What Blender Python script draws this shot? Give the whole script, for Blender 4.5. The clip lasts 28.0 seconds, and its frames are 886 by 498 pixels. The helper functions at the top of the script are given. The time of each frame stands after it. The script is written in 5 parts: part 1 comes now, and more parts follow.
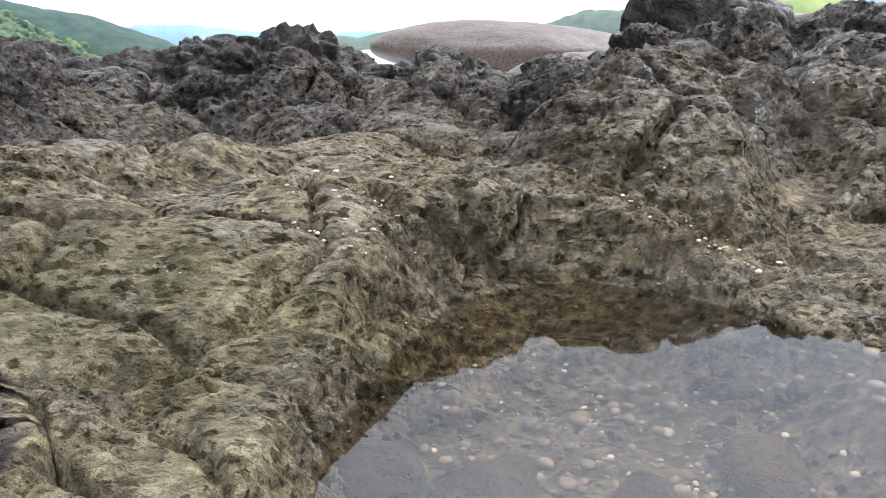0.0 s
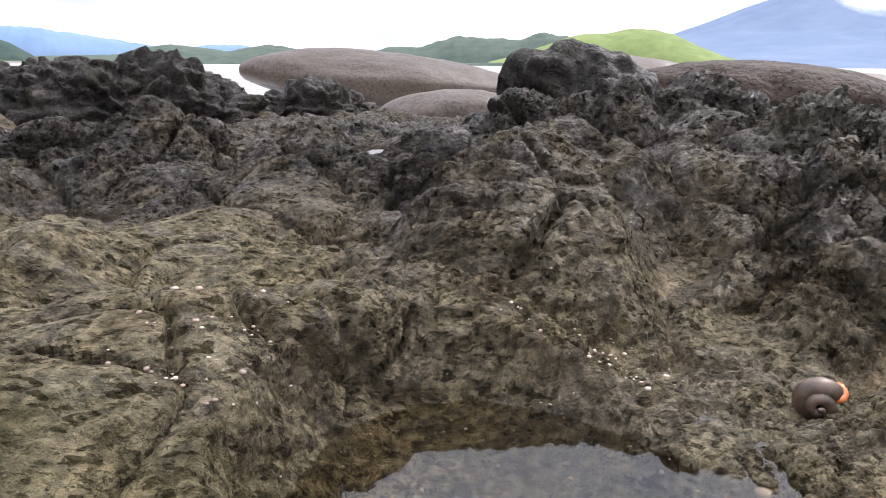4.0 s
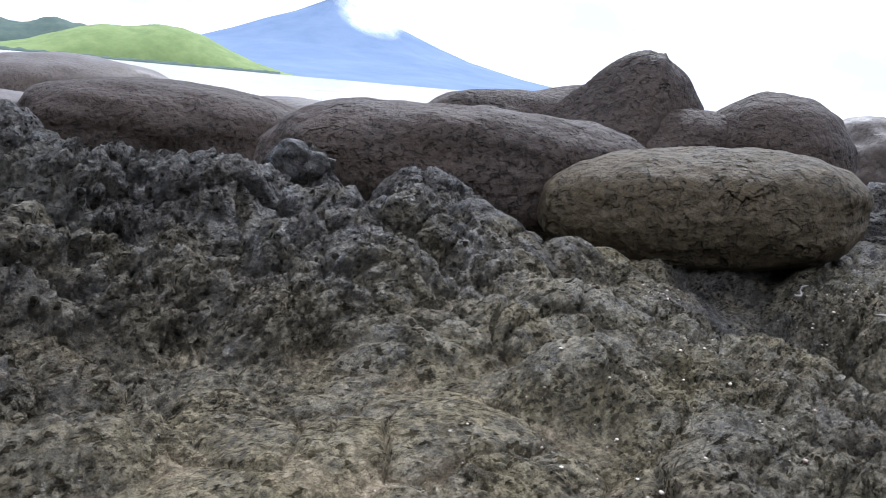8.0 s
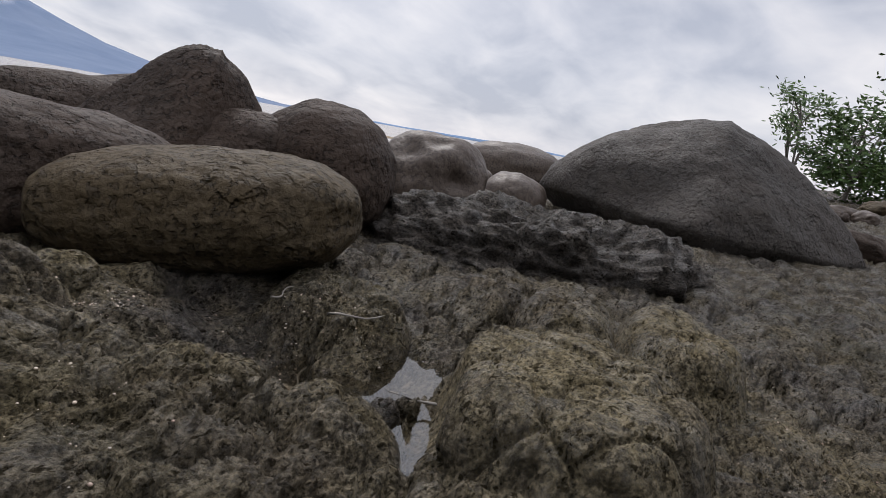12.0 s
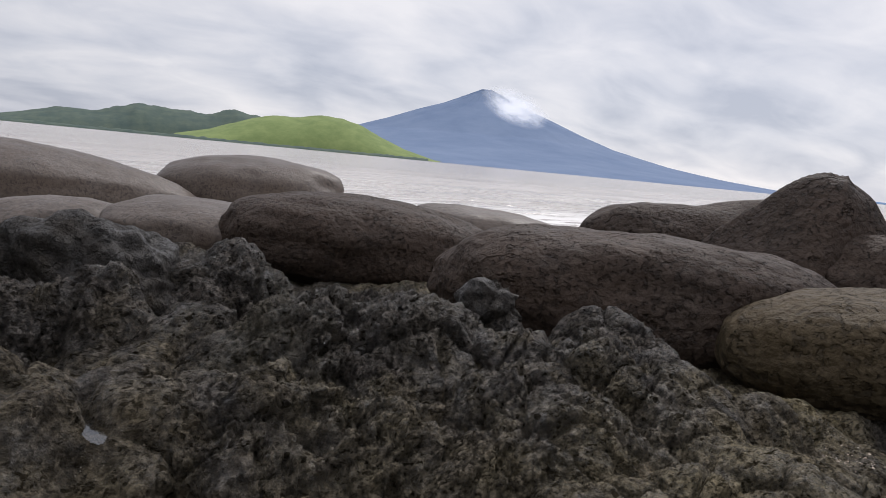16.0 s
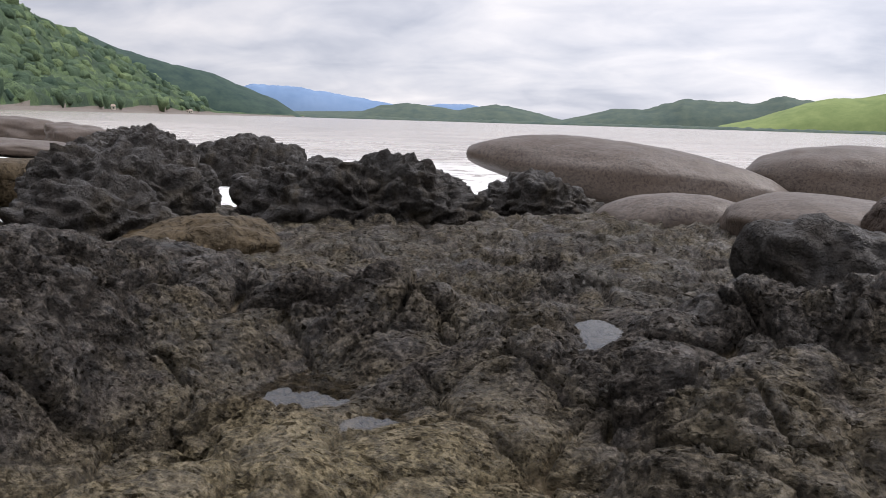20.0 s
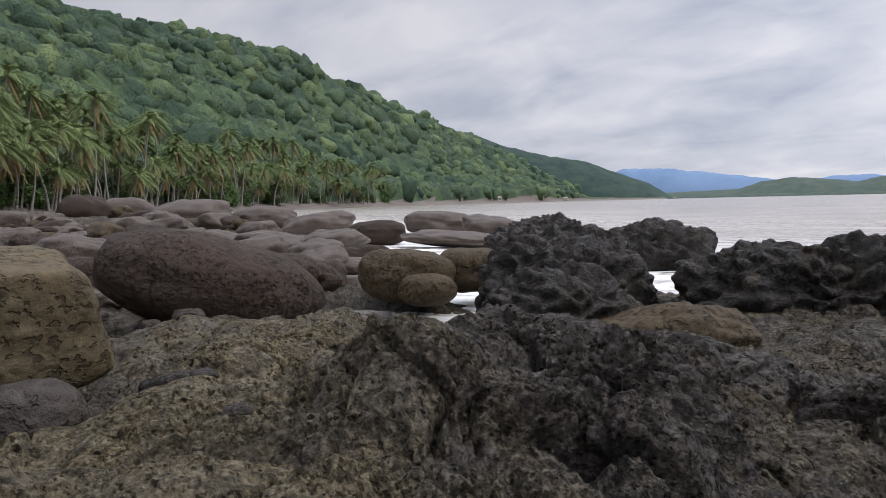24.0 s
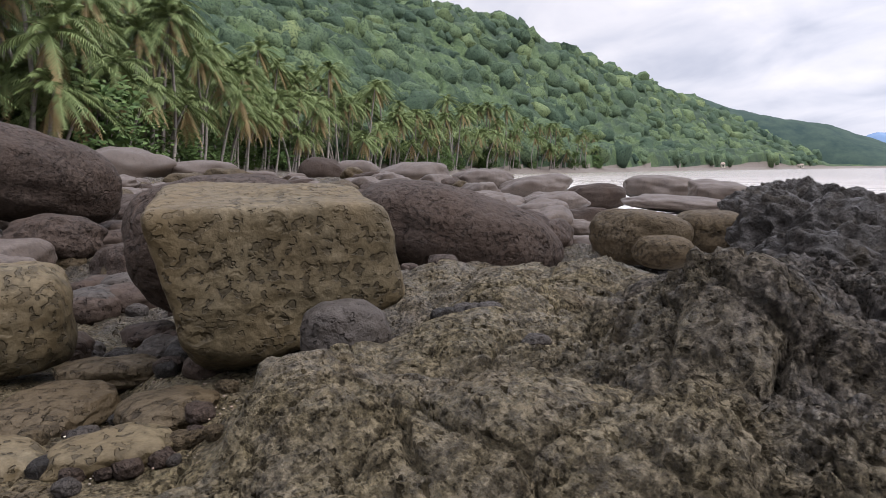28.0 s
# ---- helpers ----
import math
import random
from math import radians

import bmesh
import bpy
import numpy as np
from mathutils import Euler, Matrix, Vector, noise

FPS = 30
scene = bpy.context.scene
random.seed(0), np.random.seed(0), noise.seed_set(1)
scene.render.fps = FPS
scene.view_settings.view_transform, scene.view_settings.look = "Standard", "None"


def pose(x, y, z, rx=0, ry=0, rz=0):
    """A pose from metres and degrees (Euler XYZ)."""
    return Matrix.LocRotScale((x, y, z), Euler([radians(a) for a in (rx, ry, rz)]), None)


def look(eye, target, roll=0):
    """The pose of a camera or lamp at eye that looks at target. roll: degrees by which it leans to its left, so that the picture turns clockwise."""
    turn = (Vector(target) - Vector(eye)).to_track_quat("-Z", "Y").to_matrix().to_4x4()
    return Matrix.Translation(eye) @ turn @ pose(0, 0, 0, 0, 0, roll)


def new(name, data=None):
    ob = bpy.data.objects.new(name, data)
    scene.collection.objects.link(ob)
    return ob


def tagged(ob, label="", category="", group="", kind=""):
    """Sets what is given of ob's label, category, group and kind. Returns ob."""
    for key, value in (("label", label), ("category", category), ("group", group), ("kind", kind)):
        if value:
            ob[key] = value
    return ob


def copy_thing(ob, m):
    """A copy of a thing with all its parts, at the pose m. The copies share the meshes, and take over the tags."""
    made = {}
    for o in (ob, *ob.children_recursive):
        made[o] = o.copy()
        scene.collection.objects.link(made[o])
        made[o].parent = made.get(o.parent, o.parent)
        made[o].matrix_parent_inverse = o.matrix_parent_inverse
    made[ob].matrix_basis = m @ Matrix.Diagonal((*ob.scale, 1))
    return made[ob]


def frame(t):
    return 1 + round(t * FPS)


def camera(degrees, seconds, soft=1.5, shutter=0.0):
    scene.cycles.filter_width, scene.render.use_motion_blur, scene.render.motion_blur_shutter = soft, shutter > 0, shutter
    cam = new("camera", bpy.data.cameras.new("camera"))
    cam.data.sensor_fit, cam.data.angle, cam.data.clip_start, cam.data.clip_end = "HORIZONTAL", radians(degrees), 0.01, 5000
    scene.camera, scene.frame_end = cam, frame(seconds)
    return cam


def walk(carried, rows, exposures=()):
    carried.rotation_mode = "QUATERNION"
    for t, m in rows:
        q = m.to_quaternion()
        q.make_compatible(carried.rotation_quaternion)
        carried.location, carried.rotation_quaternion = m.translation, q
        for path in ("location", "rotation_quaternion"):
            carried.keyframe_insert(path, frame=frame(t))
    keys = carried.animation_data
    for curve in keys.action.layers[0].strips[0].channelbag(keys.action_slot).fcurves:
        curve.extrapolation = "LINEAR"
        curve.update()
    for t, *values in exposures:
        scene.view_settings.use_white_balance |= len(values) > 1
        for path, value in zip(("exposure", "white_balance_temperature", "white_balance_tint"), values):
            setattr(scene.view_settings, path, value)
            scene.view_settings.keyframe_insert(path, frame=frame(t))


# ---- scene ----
cam = camera(64.3, 28.0, soft=0.6)
# seconds, place, turn
ROWS = [
    (0, 0.000, 0.000, 1.000, 73.95, 2.37, 0.00),
    (0.5, -0.028, -0.000, 1.002, 74.05, 2.41, 2.63),
    (1, -0.075, 0.007, 1.009, 73.65, 1.81, 6.26),
    (1.5, -0.125, 0.016, 1.013, 73.66, 1.18, 9.78),
    (2, -0.153, 0.043, 1.048, 75.52, 1.57, 10.58),
    (2.5, -0.164, 0.064, 1.076, 76.62, 0.51, 10.22),
    (3, -0.132, 0.091, 1.087, 76.28, -0.02, 3.58),
    (3.5, -0.060, 0.107, 1.094, 75.89, -0.42, -4.01),
    (5.5, 0.149, 0.049, 1.112, 74.06, -0.84, -23.37),
    (6, 0.250, 0.034, 1.127, 74.31, -2.61, -28.47),
    (6.5, 0.371, 0.023, 1.132, 73.74, -3.76, -35.15),
    (7, 0.512, 0.015, 1.171, 74.73, -3.60, -42.01),
    (7.5, 0.595, -0.023, 1.215, 76.10, -3.91, -44.25),
    (8, 0.659, -0.058, 1.234, 77.19, -4.97, -45.72),
    (8.5, 0.742, -0.088, 1.243, 78.21, -5.77, -48.70),
    (9, 0.812, -0.140, 1.231, 77.67, -6.02, -51.45),
    (9.5, 0.880, -0.196, 1.248, 78.65, -6.43, -55.99),
    (10, 0.915, -0.241, 1.272, 79.27, -7.22, -60.02),
    (10.5, 0.977, -0.323, 1.306, 80.82, -7.77, -65.74),
    (11, 1.007, -0.394, 1.312, 80.65, -9.36, -70.00),
    (11.5, 1.026, -0.447, 1.294, 80.57, -10.15, -73.44),
    (13.5, 0.906, -0.496, 1.360, 83.98, -8.94, -67.95),
    (14, 0.843, -0.403, 1.388, 84.20, -7.89, -63.22),
    (14.5, 0.800, -0.307, 1.393, 83.94, -7.13, -57.99),
    (15, 0.699, -0.196, 1.414, 84.09, -7.03, -50.64),
    (15.5, 0.594, -0.085, 1.418, 83.18, -6.39, -41.71),
    (16, 0.490, -0.003, 1.413, 82.99, -5.42, -34.25),
    (16.5, 0.401, 0.059, 1.389, 81.66, -4.52, -27.73),
    (17, 0.322, 0.108, 1.373, 81.05, -3.50, -21.76),
    (17.5, 0.250, 0.144, 1.359, 80.35, -3.05, -15.74),
    (18, 0.197, 0.157, 1.356, 79.66, -2.29, -12.40),
    (18.5, 0.112, 0.178, 1.363, 78.92, -1.52, -7.43),
    (19, 0.053, 0.167, 1.369, 78.09, -2.21, -2.60),
    (19.5, 0.015, 0.166, 1.391, 78.70, -2.06, 2.66),
    (20, -0.032, 0.157, 1.405, 79.72, -1.70, 7.55),
    (20.5, -0.082, 0.154, 1.403, 79.32, -1.04, 11.36),
    (21, -0.136, 0.136, 1.405, 80.71, -1.16, 16.36),
    (21.5, -0.173, 0.121, 1.408, 81.31, -0.73, 21.28),
    (22, -0.229, 0.117, 1.422, 82.20, -1.27, 25.37),
    (22.5, -0.312, 0.113, 1.428, 83.39, -0.98, 28.90),
    (24.5, -0.569, 0.051, 1.413, 86.56, 0.66, 38.74),
    (25, -0.599, 0.027, 1.397, 85.81, -0.45, 40.90),
    (25.5, -0.625, 0.007, 1.381, 84.90, 0.07, 43.56),
    (26, -0.644, -0.008, 1.359, 83.51, -0.18, 44.57),
    (26.5, -0.661, -0.027, 1.359, 84.08, 0.47, 46.86),
    (27, -0.672, -0.055, 1.357, 84.23, 0.99, 50.37),
    (27.5, -0.680, -0.066, 1.363, 84.51, 0.79, 53.21),
    (28, -0.680, -0.063, 1.355, 83.79, 0.64, 53.69),
]
EXPOSURES = [(0, 1.4, 6000, 11), (2.0, 1.35, 6000, 11), (3.0, 0.9, 6300, 16), (3.5, 0.9, 6300, 15), (5.5, 1.3, 5900, 14), (7.0, 1.4, 5600, 13), (8.0, 0.9, 5500, 11), (9.0, 0.45, 6300, 14), (10.0, 0.15, 6700, 14), (11.5, -0.05, 6300, 13), (13.5, -0.15, 6250, 14), (17.0, -0.05, 6300, 13), (19.0, 0.2, 6350, 14), (22.0, 0.25, 6250, 15), (24.5, -0.05, 6100, 14), (25.2, 0.0, 6100, 14), (26.2, 0.3, 6200, 16), (28.0, 0.5, 6200, 17)]
walk(cam, [(t, pose(x, y, z, rx, ry, rz)) for t, x, y, z, rx, ry, rz in ROWS], EXPOSURES)

# ---- light ----
SUN_EL, SUN_AZ = 46.0, 58.0
world = bpy.data.worlds.new("overcast_sky")
scene.world = world
world.use_nodes = True
wt = world.node_tree
wt.nodes.clear()


def wn(kind, **sockets):
    n = wt.nodes.new(kind)
    for k, v in sockets.items():
        n.inputs[k].default_value = v
    return n


w_out, w_bg = wn("ShaderNodeOutputWorld"), wn("ShaderNodeBackground", Strength=1.0)
w_sky = wn("ShaderNodeTexSky")
w_sky.sky_type, w_sky.sun_disc = "NISHITA", False
w_sky.sun_elevation, w_sky.sun_rotation = radians(SUN_EL), radians(SUN_AZ)
w_dim = wn("ShaderNodeVectorMath")
w_dim.operation = "SCALE"
w_dim.inputs["Scale"].default_value = 0.09
w_co, w_sep = wn("ShaderNodeTexCoord"), wn("ShaderNodeSeparateXYZ")
w_add = wn("ShaderNodeMath")
w_add.operation = "ADD"
w_add.inputs[1].default_value = 0.30
w_abs = wn("ShaderNodeMath")
w_abs.operation = "ABSOLUTE"
w_div = wn("ShaderNodeVectorMath")
w_div.operation = "DIVIDE"
w_cmb, w_cmb2 = wn("ShaderNodeCombineXYZ"), wn("ShaderNodeCombineXYZ", Z=0.0)
w_map = wn("ShaderNodeMapping", Scale=(1.0, 1.35, 1.0), Rotation=(0, 0, radians(25)), Location=(3.1, 1.7, 0))
w_big = wn("ShaderNodeTexNoise", Scale=1.1, Detail=5.0, Roughness=0.5, Distortion=0.5)
w_fine = wn("ShaderNodeTexNoise", Scale=3.2, Detail=6.0, Roughness=0.5, Distortion=0.4)
w_sum = wn("ShaderNodeMix")
w_sum.inputs["Factor"].default_value = 0.4
w_ramp = wn("ShaderNodeValToRGB")
w_ramp.color_ramp.elements[0].position, w_ramp.color_ramp.elements[0].color = 0.37, (0.53, 0.56, 0.63, 1)
w_ramp.color_ramp.elements[1].position, w_ramp.color_ramp.elements[1].color = 0.63, (0.95, 0.93, 0.92, 1)
e = w_ramp.color_ramp.elements.new(0.47)
e.color = (0.70, 0.715, 0.76, 1)
w_mix = wn("ShaderNodeMix")
w_mix.data_type = "RGBA"
w_mix.inputs["Factor"].default_value = 0.92
L = wt.links.new
L(w_co.outputs["Generated"], w_sep.inputs[0])
L(w_sep.outputs["Z"], w_abs.inputs[0])
L(w_abs.outputs[0], w_add.inputs[0])
L(w_sep.outputs["X"], w_cmb2.inputs["X"])
L(w_sep.outputs["Y"], w_cmb2.inputs["Y"])
for axis in "XYZ":
    L(w_add.outputs[0], w_cmb.inputs[axis])
L(w_cmb2.outputs[0], w_div.inputs[0])
L(w_cmb.outputs[0], w_div.inputs[1])
L(w_div.outputs[0], w_map.inputs["Vector"])
L(w_map.outputs[0], w_big.inputs["Vector"])
L(w_map.outputs[0], w_fine.inputs["Vector"])
L(w_big.outputs["Fac"], w_sum.inputs["A"])
L(w_fine.outputs["Fac"], w_sum.inputs["B"])
L(w_sum.outputs["Result"], w_ramp.inputs["Fac"])
L(w_sky.outputs[0], w_dim.inputs[0])
L(w_dim.outputs[0], w_mix.inputs[6])
L(w_ramp.outputs["Color"], w_mix.inputs[7])
# an overcast sky is brighter overhead than at the horizon
w_up = wn("ShaderNodeMapRange")
w_up.interpolation_type = "SMOOTHSTEP"
for key, val in (("From Min", 0.30), ("From Max", 0.95), ("To Min", 0.84), ("To Max", 3.0)):
    w_up.inputs[key].default_value = val
w_scale = wn("ShaderNodeVectorMath")
w_scale.operation = "SCALE"
L(w_sep.outputs["Z"], w_up.inputs["Value"])
L(w_mix.outputs[2], w_scale.inputs[0])
L(w_up.outputs["Result"], w_scale.inputs["Scale"])
# and brighter on the side where the sun stands behind the cloud
w_dot = wn("ShaderNodeVectorMath")
w_dot.operation = "DOT_PRODUCT"
w_dot.inputs[1].default_value = (math.sin(radians(SUN_AZ)), math.cos(radians(SUN_AZ)), 0.0)
w_side = wn("ShaderNodeMapRange")
for key, val in (("From Min", -1.0), ("From Max", 1.0), ("To Min", 0.70), ("To Max", 1.25)):
    w_side.inputs[key].default_value = val
w_glow = wn("ShaderNodeVectorMath")
w_glow.operation = "SCALE"
L(w_co.outputs["Generated"], w_dot.inputs[0])
L(w_dot.outputs["Value"], w_side.inputs["Value"])
L(w_scale.outputs[0], w_glow.inputs[0])
L(w_side.outputs["Result"], w_glow.inputs["Scale"])
L(w_glow.outputs[0], w_bg.inputs["Color"])
L(w_bg.outputs[0], w_out.inputs["Surface"])

sun = new("sun", bpy.data.lights.new("sun", "SUN"))
sun.data.energy, sun.data.angle, sun.data.color = 1.6, radians(11), (1.0, 0.95, 0.87)
sun.matrix_basis = look(
    (50 * math.sin(radians(SUN_AZ)) * math.cos(radians(SUN_EL)), 50 * math.cos(radians(SUN_AZ)) * math.cos(radians(SUN_EL)), 50 * math.sin(radians(SUN_EL))),
    (0, 0, 0),
)


# ---- materials ----
class Shader:
    """A node material under construction."""

    def __init__(self, name, rough=0.6, spec=0.5):
        self.m = bpy.data.materials.new(name)
        self.m.use_nodes = True
        self.t = self.m.node_tree
        self.b = self.t.nodes["Principled BSDF"]
        self.b.inputs["Roughness"].default_value = rough
        self.b.inputs["Specular IOR Level"].default_value = spec

    def node(self, kind, **sockets):
        n = self.t.nodes.new(kind)
        for k, v in sockets.items():
            self.put(n.inputs[k], v)
        return n

    def put(self, socket, v):
        if isinstance(v, bpy.types.NodeSocket):
            self.t.links.new(v, socket)
        else:
            socket.default_value = v

    def where(self, scale=(1, 1, 1), turn=(0, 0, 0), kind="Object"):
        c = self.node("ShaderNodeTexCoord")
        return self.node("ShaderNodeMapping", Vector=c.outputs[kind], Scale=scale, Rotation=turn).outputs[0]

    def noise(self, vec, scale, detail=5.0, rough=0.55, bend=0.0):
        return self.node("ShaderNodeTexNoise", Vector=vec, Scale=scale, Detail=detail, Roughness=rough, Distortion=bend).outputs["Fac"]

    def cells(self, vec, scale, feature="F1"):
        n = self.node("ShaderNodeTexVoronoi", Vector=vec, Scale=scale)
        n.feature = feature
        return n

    def ramp(self, fac, *stops):
        n = self.node("ShaderNodeValToRGB", Fac=fac)
        els = n.color_ramp.elements
        while len(els) < len(stops):
            els.new(0.5)
        for el, (at, col) in zip(els, stops):
            el.position = at
            el.color = (*col, 1) if len(col) == 3 else col
        return n.outputs["Color"]

    def step(self, fac, lo, hi):
        return self.node("ShaderNodeMapRange", **{"Value": fac, "From Min": lo, "From Max": hi}).outputs["Result"]

    def mix(self, fac, a, b):
        n = self.t.nodes.new("ShaderNodeMix")
        n.data_type = "RGBA"
        self.put(n.inputs["Factor"], fac)
        self.put(n.inputs[6], a if isinstance(a, bpy.types.NodeSocket) else (*a, 1))
        self.put(n.inputs[7], b if isinstance(b, bpy.types.NodeSocket) else (*b, 1))
        return n.outputs[2]

    def math(self, op, a, b=0.0):
        n = self.t.nodes.new("ShaderNodeMath")
        n.operation = op
        self.put(n.inputs[0], a)
        self.put(n.inputs[1], b)
        return n.outputs[0]

    def attr(self, name):
        n = self.t.nodes.new("ShaderNodeAttribute")
        n.attribute_name = name
        return n.outputs["Fac"]

    def bump(self, height, distance, strength=1.0, under=None):
        n = self.node("ShaderNodeBump", Height=height, Distance=distance, Strength=strength)
        if under is not None:
            self.t.links.new(under, n.inputs["Normal"])
        return n.outputs["Normal"]

    def done(self, colour=None, normal=None, rough=None, spec=None):
        for key, v in (("Base Color", colour), ("Normal", normal), ("Roughness", rough), ("Specular IOR Level", spec)):
            if v is not None:
                self.put(self.b.inputs[key], v if isinstance(v, (bpy.types.NodeSocket, float)) else (*v, 1))
        return self.m


def bedrock_material():
    s = Shader("wet_lava_bedrock")
    v = s.where()
    bend = s.node("ShaderNodeTexNoise", Vector=v, Scale=14.0, Detail=2.0).outputs["Color"]
    off = s.node("ShaderNodeVectorMath", Vector=bend)
    off.operation = "SCALE"
    off.inputs["Scale"].default_value = 0.013
    add = s.node("ShaderNodeVectorMath", Vector=v)
    add.operation = "ADD"
    s.t.links.new(off.outputs[0], add.inputs[1])
    w = s.node("ShaderNodeMapping", Vector=add.outputs[0], Scale=(0.85, 1.15, 1.15), Rotation=(0, 0, 0.35)).outputs[0]
    mid, fine = s.noise(v, 3.2, 5), s.noise(v, 70, 5, 0.65)
    coarse = s.noise(v, 17, 4, 0.6)
    tone = s.math("ADD", s.math("MULTIPLY", fine, 0.70), s.math("MULTIPLY", coarse, 0.30))
    dark = s.ramp(tone, (0.41, (0.013, 0.0108, 0.0090)), (0.5, (0.047, 0.0395, 0.0325)), (0.60, (0.122, 0.104, 0.087)))
    olive = s.ramp(tone, (0.41, (0.060, 0.0475, 0.0255)), (0.5, (0.152, 0.123, 0.068)), (0.60, (0.285, 0.233, 0.137)))
    sand = s.ramp(tone, (0.39, (0.120, 0.094, 0.060)), (0.5, (0.200, 0.158, 0.102)), (0.62, (0.300, 0.240, 0.163)))
    rust = s.ramp(tone, (0.3, (0.026, 0.016, 0.009)), (0.7, (0.080, 0.050, 0.027)))
    green = s.ramp(tone, (0.3, (0.042, 0.039, 0.014)), (0.7, (0.125, 0.113, 0.044)))
    blot = s.math("MULTIPLY", s.math("SUBTRACT", s.noise(v, 9, 6, 0.6, 0.3), 0.5), 0.9)
    silt = s.math("ADD", s.attr("silt"), blot)
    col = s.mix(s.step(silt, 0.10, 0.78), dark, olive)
    col = s.mix(s.math("MULTIPLY", s.step(s.noise(v, 2.3, 4, 0.5, 0.5), 0.56, 0.74), s.step(silt, 0.2, 0.8)), col, rust)
    col = s.mix(s.math("MULTIPLY", s.attr("weed"), s.math("MULTIPLY", s.step(mid, 0.42, 0.66), 0.7)), col, green)
    lie = s.step(s.math("ADD", s.attr("sand"), s.math("MULTIPLY", s.math("SUBTRACT", s.noise(v, 14, 6, 0.6), 0.5), 0.9)), 0.34, 0.62)
    col = s.mix(lie, col, sand)
    # black pits, their shade put into the colour as well as the bump
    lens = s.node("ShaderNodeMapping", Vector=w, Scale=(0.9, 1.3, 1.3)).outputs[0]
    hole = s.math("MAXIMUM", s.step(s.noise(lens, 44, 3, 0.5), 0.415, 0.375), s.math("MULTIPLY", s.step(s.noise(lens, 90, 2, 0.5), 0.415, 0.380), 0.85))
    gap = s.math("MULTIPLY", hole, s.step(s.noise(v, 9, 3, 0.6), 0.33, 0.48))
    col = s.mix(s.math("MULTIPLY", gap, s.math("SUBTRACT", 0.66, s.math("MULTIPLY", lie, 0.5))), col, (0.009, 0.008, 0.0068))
    # pale flecks of grit
    fleck = s.math("MULTIPLY", s.step(s.cells(v, 85).outputs["Distance"], 0.13, 0.07), s.step(s.noise(v, 7, 3), 0.56, 0.66))
    col = s.mix(s.math("MULTIPLY", fleck, 0.7), col, (0.44, 0.40, 0.34))
    keep = s.math("SUBTRACT", 1.0, s.math("MULTIPLY", lie, 0.7))
    flake = s.node("ShaderNodeSeparateColor", Color=s.cells(w, 62).outputs["Color"]).outputs[0]
    chip = s.node("ShaderNodeSeparateColor", Color=s.cells(w, 130).outputs["Color"]).outputs[0]
    n = s.bump(s.math("MULTIPLY", s.math("ADD", flake, s.math("MULTIPLY", chip, 0.5)), keep), 0.010, 1.0)
    n = s.bump(s.math("MULTIPLY", s.noise(w, 40, 6, 0.70), keep), 0.046, 1.0, n)
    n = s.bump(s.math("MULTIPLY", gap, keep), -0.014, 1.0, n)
    n = s.bump(s.noise(v, 150, 4, 0.6), 0.0045, 0.9, n)
    dry = s.step(s.noise(v, 6, 6, 0.7), 0.36, 0.58)
    wet = s.math("ADD", s.math("ADD", s.math("MULTIPLY", dry, 0.36), 0.30), s.math("MULTIPLY", lie, 0.15))
    gloss = s.math("MULTIPLY", s.math("SUBTRACT", 1.0, s.math("MULTIPLY", dry, 0.75)), s.math("MULTIPLY", s.math("SUBTRACT", 1.0, gap), s.math("SUBTRACT", 0.42, s.math("MULTIPLY", lie, 0.35))))
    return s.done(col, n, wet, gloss)


